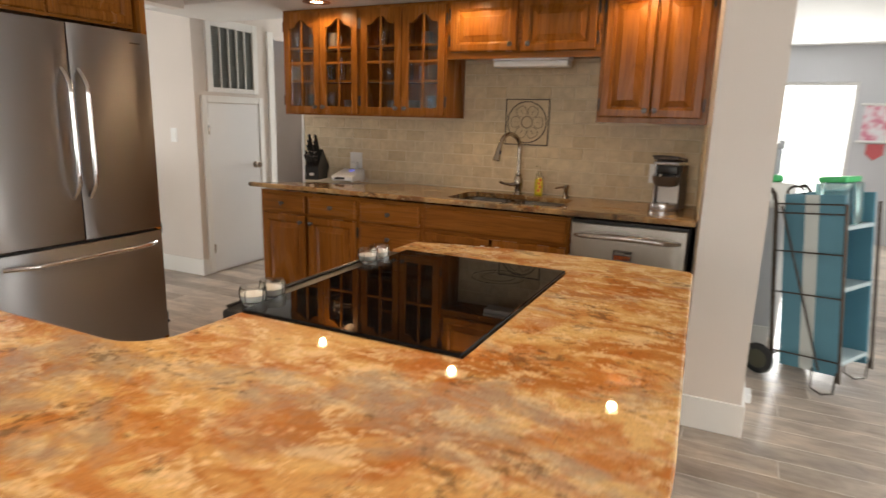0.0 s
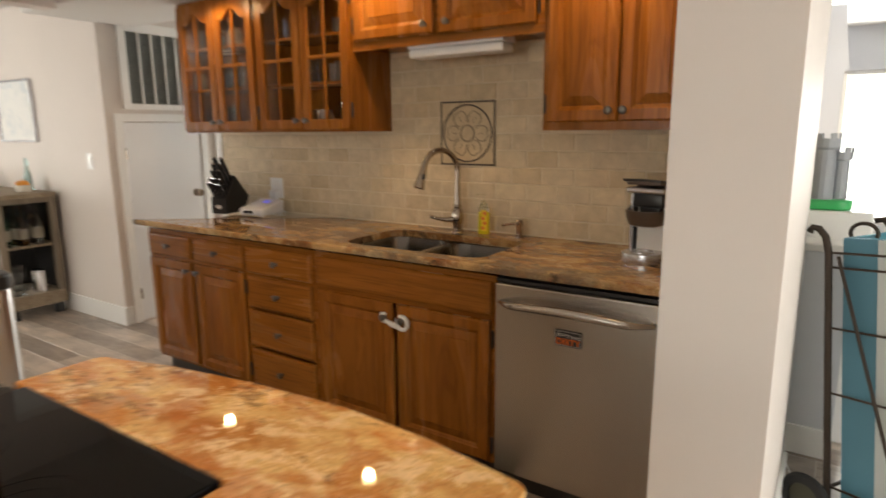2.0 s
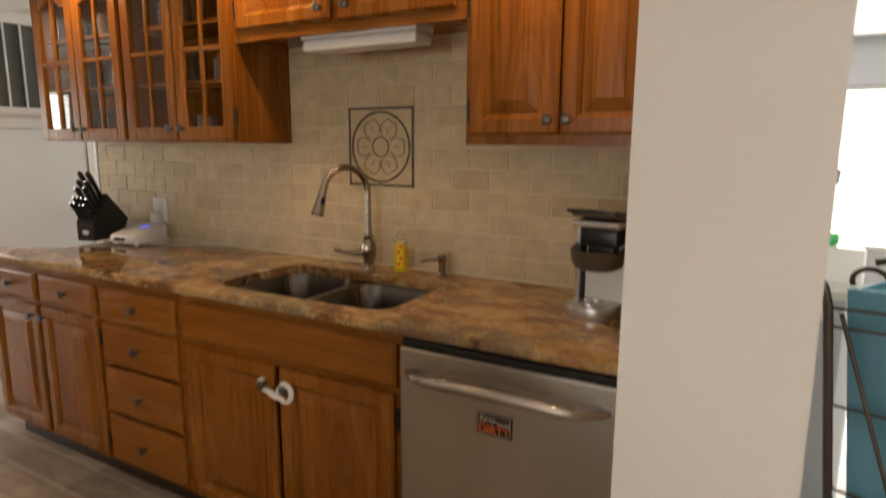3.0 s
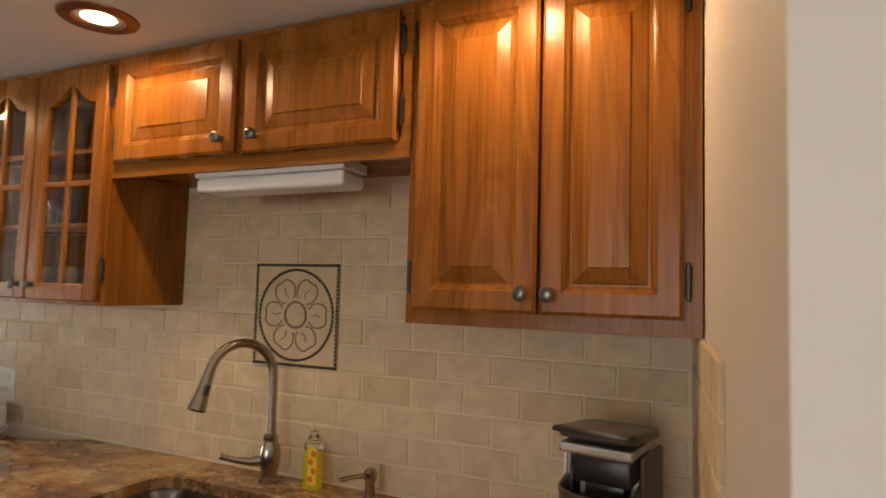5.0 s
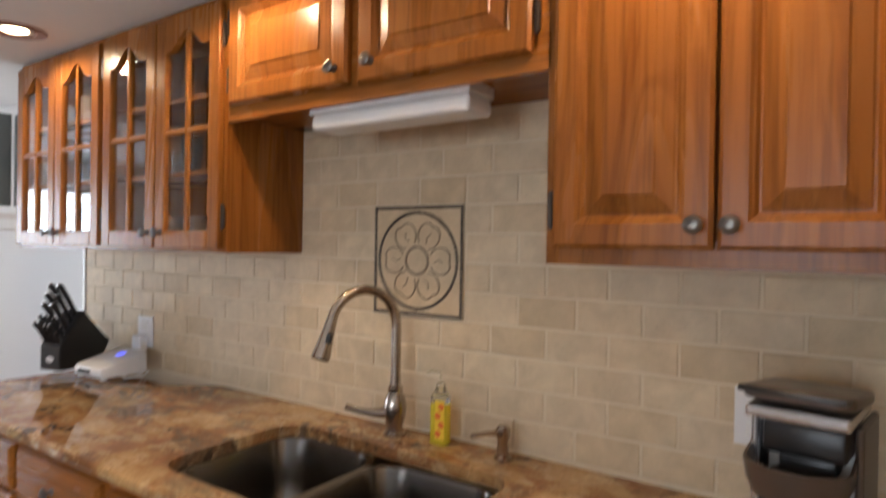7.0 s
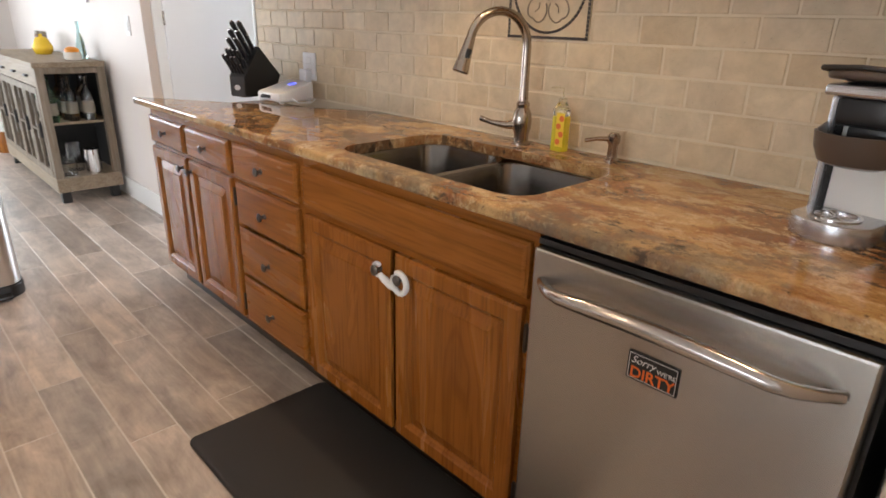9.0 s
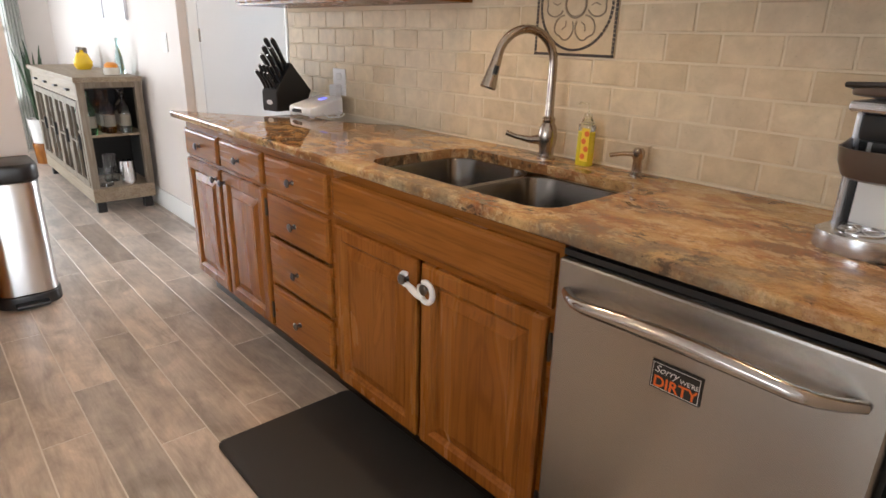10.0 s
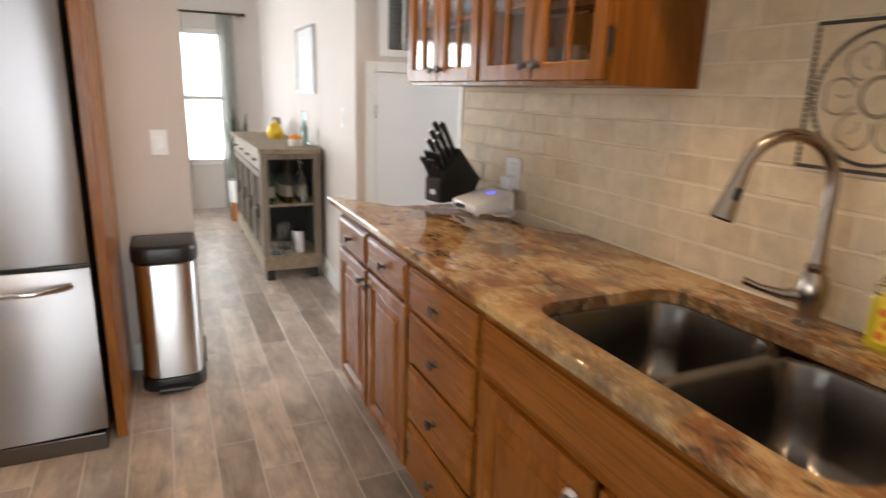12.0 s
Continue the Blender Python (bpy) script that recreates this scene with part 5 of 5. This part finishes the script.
part("vase_body", lathe([(0, 0), (0.03, 0), (0.032, 0.02), (0.026, 0.12), (0.012, 0.17), (0.011, 0.24), (0.015, 0.25), (0, 0.25)], Matrix.Translation((-4.02, -0.335, 0.9605)), 18), teal_glass, vase, "", True)
for i, x in enumerate((-4.86, -5.02)):
    ob = thing("picture_stand", (x, -0.38, 0.96), "small wooden letter block standing on the bar cabinet", "ornament", "wooden ornaments")
    part("frame", boxes((x - 0.04, -0.40, 0.9605, x + 0.04, -0.365, 1.12), bevel=0.003), weathered, ob)
    part("panel", boxes((x - 0.028, -0.405, 0.985, x + 0.028, -0.4005, 1.095)), oak_v, ob)
wall_pic = thing("picture", (-4.25, -0.26, 1.58), "pale print in a thin grey frame on the dining wall", "picture")
part("frame", boxes((-4.56, -0.275, 1.335, -4.545, -0.2515, 1.82), (-3.955, -0.275, 1.335, -3.94, -0.2515, 1.82), (-4.545, -0.275, 1.335, -3.955, -0.2515, 1.35), (-4.545, -0.275, 1.805, -3.955, -0.2515, 1.82)), silver_plastic, wall_pic)
print_mat = material("pale_watercolour_print", 0.7)
n = Nodes(print_mat)
n.colour(n.ramp(n.noise(n.coords(), 5.0, 4, 0.6, 1.0), [(0.35, (0.72, 0.74, 0.74)), (0.5, (0.8, 0.8, 0.78)), (0.65, (0.66, 0.70, 0.72))]))
part("print", boxes((-4.545, -0.262, 1.35, -3.955, -0.253, 1.805)), print_mat, wall_pic)

leaf_green = paint("leaf_green", (0.055, 0.11, 0.045), 0.4, 30, 0.3)
plant = thing("plant", (-6.1, -0.55, 0), "tall snake plant in a white pot on a wooden stand", "plant")
PM = Matrix.Translation((-6.0, -0.60, 0))
part("stand", lathe([(0, 0), (0.11, 0), (0.12, 0.18), (0.11, 0.2), (0, 0.2)], PM, 20), oak_v, plant, "wooden stand", True)
part("pot", lathe([(0, 0.201), (0.11, 0.201), (0.13, 0.43), (0.118, 0.43), (0.11, 0.40), (0, 0.40)], PM, 24), glossy_white, plant, "white pot", True)
rp = random.Random(5)
for i in range(13):
    a_ = i * 2.4
    h_ = rp.uniform(0.45, 0.78)
    lean = rp.uniform(0.03, 0.11)
    bm = bmesh.new()
    prev = None
    for j in range(7):
        f_ = j / 6
        w_ = 0.028 * (1 - f_ ** 2.2) + 0.002
        cx, cy = 0.04 * math.cos(a_) + lean * f_ ** 1.5 * math.cos(a_), 0.04 * math.sin(a_) + lean * f_ ** 1.5 * math.sin(a_)
        tw = a_ + 1.6 + 0.5 * f_
        l_ = bm.verts.new((cx - w_ * math.cos(tw), cy - w_ * math.sin(tw), 0.39 + h_ * f_))
        c_ = bm.verts.new((cx + 0.006 * math.sin(tw), cy - 0.006 * math.cos(tw), 0.39 + h_ * f_))
        r_ = bm.verts.new((cx + w_ * math.cos(tw), cy + w_ * math.sin(tw), 0.39 + h_ * f_))
        if prev:
            bm.faces.new((prev[0], prev[1], c_, l_))
            bm.faces.new((prev[1], prev[2], r_, c_))
        prev = (l_, c_, r_)
    bmesh.ops.solidify(bm, geom=bm.faces[:], thickness=0.003)
    bmesh.ops.transform(bm, matrix=PM, verts=bm.verts)
    part("leaf", bm, leaf_green, plant, "", True)

curtain_cloth = paint("sheer_grey_curtain", (0.80, 0.80, 0.77), 0.9, 400, 0.08)
curtain_cloth.node_tree.nodes["Principled BSDF"].inputs["Transmission Weight"].default_value = 0.35
curtain_cloth.node_tree.nodes["Principled BSDF"].inputs["IOR"].default_value = 1.05
window_1 = tagged(new("window_1"), "tall narrow dining window, bright with daylight", "window", kind="structure")
window_1.location = (-6.8, -0.85, 1.2)
part("window_frame", boxes((-6.80, -1.12, 0.5, -6.77, -1.07, 1.97), (-6.80, -0.63, 0.5, -6.77, -0.58, 1.97), (-6.80, -1.07, 0.5, -6.77, -0.63, 0.56), (-6.80, -1.07, 1.91, -6.77, -0.63, 1.97), (-6.80, -1.07, 1.22, -6.77, -0.63, 1.26), bevel=0.003), trim_paint, window_1)
part("pane", boxes((-6.79, -1.07, 0.56, -6.785, -0.63, 1.91)), clear_glass, window_1).visible_shadow = False


def curtain(y0, y1, x, z0, z1):
    ob = thing("curtain", (x, (y0 + y1) / 2, z0), "light grey curtain hanging in folds beside the window", "curtain", "dining curtains")
    bm = bmesh.new()
    k = 36
    rows = []
    for z in (z0, (z0 + z1) / 2, z1):
        rows.append([bm.verts.new((x + 0.022 * math.sin(i * 1.15 + z * 0.6), y0 + (y1 - y0) * i / k, z)) for i in range(k + 1)])
    for a, b in zip(rows, rows[1:]):
        for i in range(k):
            bm.faces.new((a[i], a[i + 1], b[i + 1], b[i]))
    bmesh.ops.solidify(bm, geom=bm.faces[:], thickness=0.004)
    part("cloth", bm, curtain_cloth, ob, "", True)
    for i in range(4):
        yy = y0 + (y1 - y0) * (i + 0.5) / 4
        part("ring", tube([(x + 0.02 * math.cos(a_), yy, z1 + 0.012 + 0.02 * math.sin(a_)) for a_ in np.linspace(0, 2 * math.pi, 13)[:-1]], 0.003, 6, closed=True), dark_bronze, ob, "dark curtain ring", True)


curtain(-0.70, -0.52, -6.66, 0.03, 2.11)
curtain(-1.42, -1.05, -6.66, 0.03, 2.11)
rod = thing("curtain_rod", (-6.66, -0.9, 2.12), "dark metal curtain rod with end finials", "curtain rod")
part("pole", tube([(-6.66, -1.5, 2.122), (-6.66, -0.42, 2.122)], 0.011, 10), dark_bronze, rod, "", True)
for yy in (-1.5, -0.42):
    part("finial", lathe([(0, 0), (0.02, 0.008), (0.024, 0.022), (0.016, 0.036), (0, 0.04)], Matrix.Translation((-6.66, yy, 2.10)), 12), dark_bronze, rod, "", True)
part("bracket", boxes((-6.749, -0.475, 2.10, -6.65, -0.455, 2.115), (-6.749, -1.475, 2.10, -6.65, -1.455, 2.115)), dark_bronze, rod)

# ---- playroom beyond the wall end ----
teal_paint = paint("worn_teal_paint", (0.075, 0.235, 0.32), 0.55, 40, 0.25)
pale_stripe = paint("pale_grey_stripe", (0.50, 0.54, 0.53), 0.6, 40, 0.12)
TM = pose(1.470, -0.179, 0.008, 0, 0, -30) @ pose(0, 0, 0, 0, -6, 0)   # the loaded cart leans back
shelf_unit = thing("bookcase", (1.58, -0.1, 0), "narrow open teal wooden bookcase with a pale painted stripe", "bookcase")
part("side_board", boxes((0.02, 0.0, 0.07, 0.325, 0.018, 1.03), bevel=0.003, m=TM), teal_paint, shelf_unit, "worn teal side board")
part("stripe", boxes((0.130, -0.003, 0.072, 0.200, -0.0005, 1.028), m=TM), pale_stripe, shelf_unit, "pale stripe")
part("side_board", boxes((0.02, 0.34, 0.07, 0.325, 0.358, 1.03), bevel=0.003, m=TM), teal_paint, shelf_unit)
part("back_board", boxes((0.02, 0.0185, 0.07, 0.034, 0.3395, 1.03), m=TM), teal_paint, shelf_unit)
shelf_paint = paint("pale_teal_shelf_paint", (0.42, 0.52, 0.55), 0.55, 40, 0.15)
for z in (0.12, 0.52, 0.845):
    part("shelf", boxes((0.0345, 0.0185, z, 0.328, 0.3395, z + 0.022), bevel=0.002, segments=1, m=TM), shelf_paint, shelf_unit, "pale worn shelf board")
bag = thing("paper_bag", tuple(TM @ Vector((0.2, 0.1, 0.143))), "crumpled white paper bag on the lowest shelf", "bag")
part("bag_body", prism([(0.15, 0.05), (0.29, 0.06), (0.28, 0.14), (0.16, 0.13)], 0.1425, 0.40, 0.01, TM), trim_paint, bag)
cart = thing("hand_cart", (1.5, -0.2, 0), "black folding wire shopping cart with curved handle and rubber wheels", "cart")
part("handle_post", tube([(-0.015, -0.02, 0.09), (-0.015, -0.02, 0.98), (-0.022, -0.026, 1.035), (-0.040, -0.032, 1.062), (-0.058, -0.037, 1.066), (-0.068, -0.040, 1.050)], 0.012, 10, m=TM), dark_bronze, cart, "", True)
part("handle_post", tube([(-0.015, 0.37, 0.09), (-0.015, 0.37, 0.98), (-0.022, 0.365, 1.035), (-0.040, 0.355, 1.065), (-0.065, 0.34, 1.06)], 0.012, 10, m=TM), dark_bronze, cart, "", True)
for y in (-0.02, 0.37):
    part("front_post", tube([(0.34, y, 0.04), (0.34, y, 0.98)], 0.009, 8, m=TM), dark_bronze, cart, "", True)
for z in (0.15, 0.49, 0.72, 0.93, 0.98):
    part("wire", tube([(-0.015, -0.02, z), (0.34, -0.02, z)], 0.0045, 6, m=TM), dark_bronze, cart, "", True)
part("brace", tube([(0.02, -0.026, 0.97), (0.24, -0.026, 0.09)], 0.006, 6, m=TM), dark_bronze, cart, "", True)
part("top_hoop", tube([(0.02 + 0.045 * math.cos(a_), 0.12, 1.035 + 0.035 * math.sin(a_)) for a_ in np.linspace(-0.4, math.pi + 0.4, 12)], 0.007, 8, m=TM), dark_bronze, cart, "short curved grip", True)
for y in (-0.02, 0.37):
    part("foot_loop", tube([(0.21, y - 0.01, 0.10), (0.215, y - 0.03, -0.006), (0.27, y - 0.035, -0.029), (0.325, y - 0.03, -0.012), (0.335, y - 0.01, 0.10)], 0.006, 6, m=TM), dark_bronze, cart, "", True)
rubber = paint("worn_black_rubber", (0.02, 0.02, 0.02), 0.8, 80, 0.3)
olive = paint("olive_plastic", (0.06, 0.055, 0.03), 0.6, 60, 0.2)
for y in (-0.055, 0.38):
    w = part("wheel", lathe([(0.055, -0.016), (0.082, -0.014), (0.09, 0.0), (0.082, 0.014), (0.055, 0.016), (0.055, -0.016)], TM @ pose(-0.07, y, 0.0905, 90), 28), rubber, cart, "black rubber tyre", True)
    part("hub", lathe([(0, -0.014), (0.054, -0.012), (0.054, 0.012), (0, 0.014)], TM @ pose(-0.07, y, 0.0905, 90), 20), olive, w, "dull olive hub", True)
part("axle", tube([(-0.07, -0.05, 0.09), (-0.07, 0.375, 0.09)], 0.007, 8, m=TM), dark_bronze, cart, "", True)
part("axle_bracket", boxes((-0.075, -0.03, 0.08, -0.01, -0.015, 0.11), m=TM), dark_bronze, cart)
bin_glass = glass_material("teal_clear_plastic", (0.55, 0.85, 0.82), 0.15)
tub = thing("plastic_tub", tuple(TM @ Vector((0.25, 0.15, 0.868))), "clear plastic tub with green lid standing in the bookcase", "tub")
part("tub_body", prism(round_rect(0.14, 0.05, 0.315, 0.25, 0.03), 0.868, 1.09, 0.006, TM), bin_glass, tub, "", True)
green_toy = paint("green_toy_plastic", (0.03, 0.42, 0.13), 0.35, 60, 0.08)
part("tub_lid", prism(round_rect(0.15, 0.06, 0.305, 0.24, 0.03), 1.091, 1.122, 0.006, TM), green_toy, tub, "green lid", True)
box_ob = thing("storage_chest", (1.2, 0.7, 0), "tall white storage cabinet behind the low wall", "cabinet")
part("chest", boxes((0.95, 0.52, 0.0, 1.50, 0.95, 1.045), bevel=0.008), trim_paint, box_ob)
grey_toy = paint("grey_toy_plastic", (0.34, 0.36, 0.39), 0.5, 50, 0.12)
red_toy = paint("red_toy_plastic", (0.55, 0.03, 0.03), 0.4, 50, 0.05)
castle = thing("toy_castle", (1.27, 0.62, 1.045), "grey plastic toy castle on a green base", "toy")
part("base", prism(round_rect(1.08, 0.54, 1.42, 0.78, 0.06), 1.046, 1.09, 0.01), green_toy, castle, "green base", True)
for tx, ty, tr, th in ((1.18, 0.62, 0.038, 0.22), (1.30, 0.60, 0.045, 0.26), (1.36, 0.64, 0.036, 0.20), (1.24, 0.70, 0.04, 0.18)):
    t_ = part("tower", lathe([(0, 0), (tr, 0), (tr * 0.92, th * 0.82), (tr * 1.2, th * 0.86), (tr * 1.2, th), (tr * 0.9, th), (tr * 0.9, th * 0.93), (0, th * 0.93)], Matrix.Translation((tx, ty, 1.0905)), 14), grey_toy, castle)
    for k in range(6):
        a_ = k * math.pi / 3
        part("merlon", boxes((-0.01, -0.006, 0, 0.01, 0.006, 0.022), m=Matrix.Translation((tx + tr * 1.08 * math.cos(a_), ty + tr * 1.08 * math.sin(a_), 1.0906 + th)) @ pose(0, 0, 0, 0, 0, math.degrees(a_) + 90)), grey_toy, t_)
part("gate_wall", boxes((1.19, 0.605, 1.0905, 1.29, 0.63, 1.19), bevel=0.002), grey_toy, castle)
part("banner_tower", lathe([(0, 0), (0.03, 0), (0.03, 0.13), (0, 0.17)], Matrix.Translation((1.125, 0.60, 1.0905)), 12), red_toy, castle, "red tower", True)
window_2 = tagged(new("window_2"), "bright playroom window with white frame", "window", kind="structure")
window_2.location = (1.5, 5.05, 1.2)
part("window_frame", boxes((1.28, 5.03, 0.40, 1.32, 5.07, 1.95), (2.30, 5.03, 0.40, 2.34, 5.07, 1.95), (1.32, 5.03, 0.40, 2.30, 5.07, 0.44), (1.32, 5.03, 1.91, 2.30, 5.07, 1.95), bevel=0.003), trim_paint, window_2)
part("pane", boxes((1.32, 5.045, 0.44, 2.30, 5.05, 1.91)), clear_glass, window_2).visible_shadow = False
art = thing("wall_hanging", (2.7, 4.98, 1.4), "pink and white print between white rods with a red pennant", "wall hanging")
pink_art = material("pink_and_white_print", 0.7)
n = Nodes(pink_art)
n.colour(n.ramp(n.noise(n.coords(), 7.0, 3, 0.6), [(0.4, (0.82, 0.80, 0.82)), (0.52, (0.8, 0.6, 0.66)), (0.6, (0.7, 0.25, 0.35))]))
part("sheet", boxes((2.42, 4.985, 1.26, 2.98, 4.997, 1.68)), pink_art, art)
for z in (1.25, 1.69):
    part("rod", tube([(2.38, 4.98, z), (3.02, 4.98, z)], 0.016, 8), trim_paint, art, "white rod", True)
pennant = bmesh.new()
for yy in (4.984, 4.992):
    pennant.faces.new([pennant.verts.new((x, yy, z)) for x, z in ((2.50, 1.225), (2.68, 1.225), (2.68, 1.10), (2.59, 1.03), (2.50, 1.10))])
part("pennant", pennant, paint("faded_red_cloth", (0.62, 0.14, 0.15), 0.8, 60, 0.1), art, "faded red pennant")
cord = thing("charging_cable", (1.3, 0.2, 0), "thin white cable hanging down the low wall", "cable")
part("wire", tube([(1.27, 0.312, 0.95), (1.275, 0.307, 0.80), (1.262, 0.309, 0.60), (1.25, 0.308, 0.35), (1.26, 0.305, 0.16), (1.29, 0.20, 0.012), (1.33, 0.05, 0.006), (1.31, -0.03, 0.006)], 0.003, 6), white_plastic, cord, "", True)
charger = thing("power_brick", (1.325, -0.62, 0), "white power adapter lying on the floor by the wall", "adapter")
part("housing", boxes((1.302, -0.66, 0.0, 1.342, -0.56, 0.05), bevel=0.008), white_plastic, charger)

# ---- pieces of the setting: tiles and planks ----
def piece_mesh(name, w, d, h, ease, mat, seed):
    """A flat piece w by h, d thick, facing -y, with an eased, slightly uneven face."""
    r = random.Random(seed)
    j = lambda s: r.uniform(-s, s)
    bm = bmesh.new()
    back = [bm.verts.new(p) for p in ((0, 0, 0), (w, 0, 0), (w, 0, h), (0, 0, h))]
    side = [bm.verts.new((x, -d + ease, z)) for x, z in ((0, 0), (w, 0), (w, h), (0, h))]
    face = [bm.verts.new((x + j(ease * 0.5), -d + j(ease * 0.2), z + j(ease * 0.5))) for x, z in ((ease, ease), (w - ease, ease), (w - ease, h - ease), (ease, h - ease))]
    for a, b in ((back, side), (side, face)):
        for i in range(4):
            bm.faces.new((a[i], a[(i + 1) % 4], b[(i + 1) % 4], b[i]))
    bm.faces.new(face)
    bmesh.ops.recalc_face_normals(bm, faces=bm.faces)
    m = bpy.data.meshes.new(name)
    bm.to_mesh(m)
    bm.free()
    m.materials.append(mat)
    return m


cache = {}


def piece(name, w, d, h, ease, mat, variant):
    key = (name, round(w, 3), round(h, 3), variant)
    if key not in cache:
        cache[key] = piece_mesh(name, w, d, h, ease, mat, hash((round(w * 1000), round(h * 1000), variant)) % 9973)
    return cache[key]


ROW, TILE, JOINT = 0.0771, 0.1545, 0.0046
rt = random.Random(11)
for row in range(-4, 8):
    z0 = 1.2310 + row * ROW
    z1 = z0 + ROW - JOINT
    over_sink = z0 > 1.36
    left_end, right_end = (-0.612, 0.366) if over_sink else (-2.008, 0.948)
    if z0 > 1.76:
        continue
    z1 = min(z1, 1.765)
    z0 = max(z0, 0.918)
    start = 0.083 + (TILE / 2 if row % 2 == 0 else 0.0) - 14 * TILE
    for i in range(24):
        a = max(start + i * TILE, left_end)
        b = min(start + (i + 1) * TILE - JOINT, right_end)
        if b - a < 0.02:
            continue
        spans = [(a, b)]
        if z1 > MZ - MH + 0.01 and z0 < MZ + MH - 0.01:
            m0, m1 = MX - MH - 0.002, MX + MH + 0.002
            spans = [(p, q) for p, q in ((a, min(b, m0)), (max(a, m1), b)) if q - p > 0.012]
        for p, q in spans:
            o = new("tile", piece("tile", q - p, 0.009, z1 - z0, 0.0034, travertine, rt.randrange(4)))
            o.location = (p, 0.0035, z0)
            o.parent = wall_north
# tiles on the stub wall's side
turn = math.degrees(math.atan2(-1.06, 0.080))
for row in range(-4, 2):
    z0 = max(1.2460 + row * ROW, 0.918)
    z1 = 1.2460 + (row + 1) * ROW - JOINT
    d = 0.012
    first_w = TILE / 2 if row % 2 else TILE
    while d < 0.655:
        w = min(first_w - JOINT, 0.665 - d)
        if w > 0.02:
            o = new("tile", piece("tile", w, 0.009, z1 - z0, 0.0034, travertine, rt.randrange(4)))
            o.matrix_basis = pose(0.946 + 0.0755 * d - 0.0005, 0.004 - d, z0, 0, 0, turn)
            o.parent = wall_stub
        d += first_w
        first_w = TILE

structure("grout_stub", prism([(0.9408, -0.006), (0.9901, -0.659), (0.9952, -0.659), (0.9455, -0.006)], 0.917, 1.393), grout, "pale grout bed behind the side tiles", "grout")

PW, PJ = 0.1505, 0.0046
rf = random.Random(21)


def plank_mesh(w, d):
    bm = bmesh.new()
    e = 0.0012
    low = [bm.verts.new(p) for p in ((0, 0, -0.006), (w, 0, -0.006), (w, d, -0.006), (0, d, -0.006))]
    side = [bm.verts.new(p) for p in ((0, 0, -e), (w, 0, -e), (w, d, -e), (0, d, -e))]
    face = [bm.verts.new(p) for p in ((e, e, 0), (w - e, e, 0), (w - e, d - e, 0), (e, d - e, 0))]
    for a, b in ((low, side), (side, face)):
        for i in range(4):
            bm.faces.new((a[i], a[(i + 1) % 4], b[(i + 1) % 4], b[i]))
    bm.faces.new(face)
    m = bpy.data.meshes.new("plank")
    bm.to_mesh(m)
    bm.free()
    m.materials.append(plank_mat)
    return m


plank_cache = {}
LENGTH = 0.905
far_verts, far_faces = [], []
count = 0
for row in range(-46, 38):
    y0 = -0.597 + row * PW
    if y0 < -7.4 or y0 > 5.0:
        continue
    x = -6.9 - rf.random() * LENGTH
    if row == -2:
        x = -0.795 - 8 * LENGTH
    if row == -6:
        x = -0.965 - 8 * LENGTH
    while x < 4.0:
        a, b = max(x, -6.88), min(x + LENGTH - PJ, 4.05)
        x += LENGTH
        if b - a < 0.03:
            continue
        near = a > -5.2 and b < 2.6 and -1.95 < y0 < 0.5
        if near and count < 300:
            key = round(b - a, 3)
            if key not in plank_cache:
                plank_cache[key] = plank_mesh(b - a, PW - PJ)
            o = new("plank", plank_cache[key])
            o.location = (a, y0, 0.0)
            o.parent = floor
            count += 1
        else:
            k = len(far_verts)
            far_verts += [(a, y0, 0.0), (b, y0, 0.0), (b, y0 + PW - PJ, 0.0), (a, y0 + PW - PJ, 0.0), (a, y0, -0.006), (b, y0, -0.006), (b, y0 + PW - PJ, -0.006), (a, y0 + PW - PJ, -0.006)]
            far_faces += [(k, k + 1, k + 2, k + 3), (k, k + 4, k + 5, k + 1), (k + 1, k + 5, k + 6, k + 2), (k + 2, k + 6, k + 7, k + 3), (k + 3, k + 7, k + 4, k)]
rest = bpy.data.meshes.new("planks")
rest.from_pydata(far_verts, [], far_faces)
rest.materials.append(plank_mat)
rest_ob = new("planks", rest)
rest_ob.parent = floor
tagged(rest_ob, "further wood-look floor planks", kind="stuff")
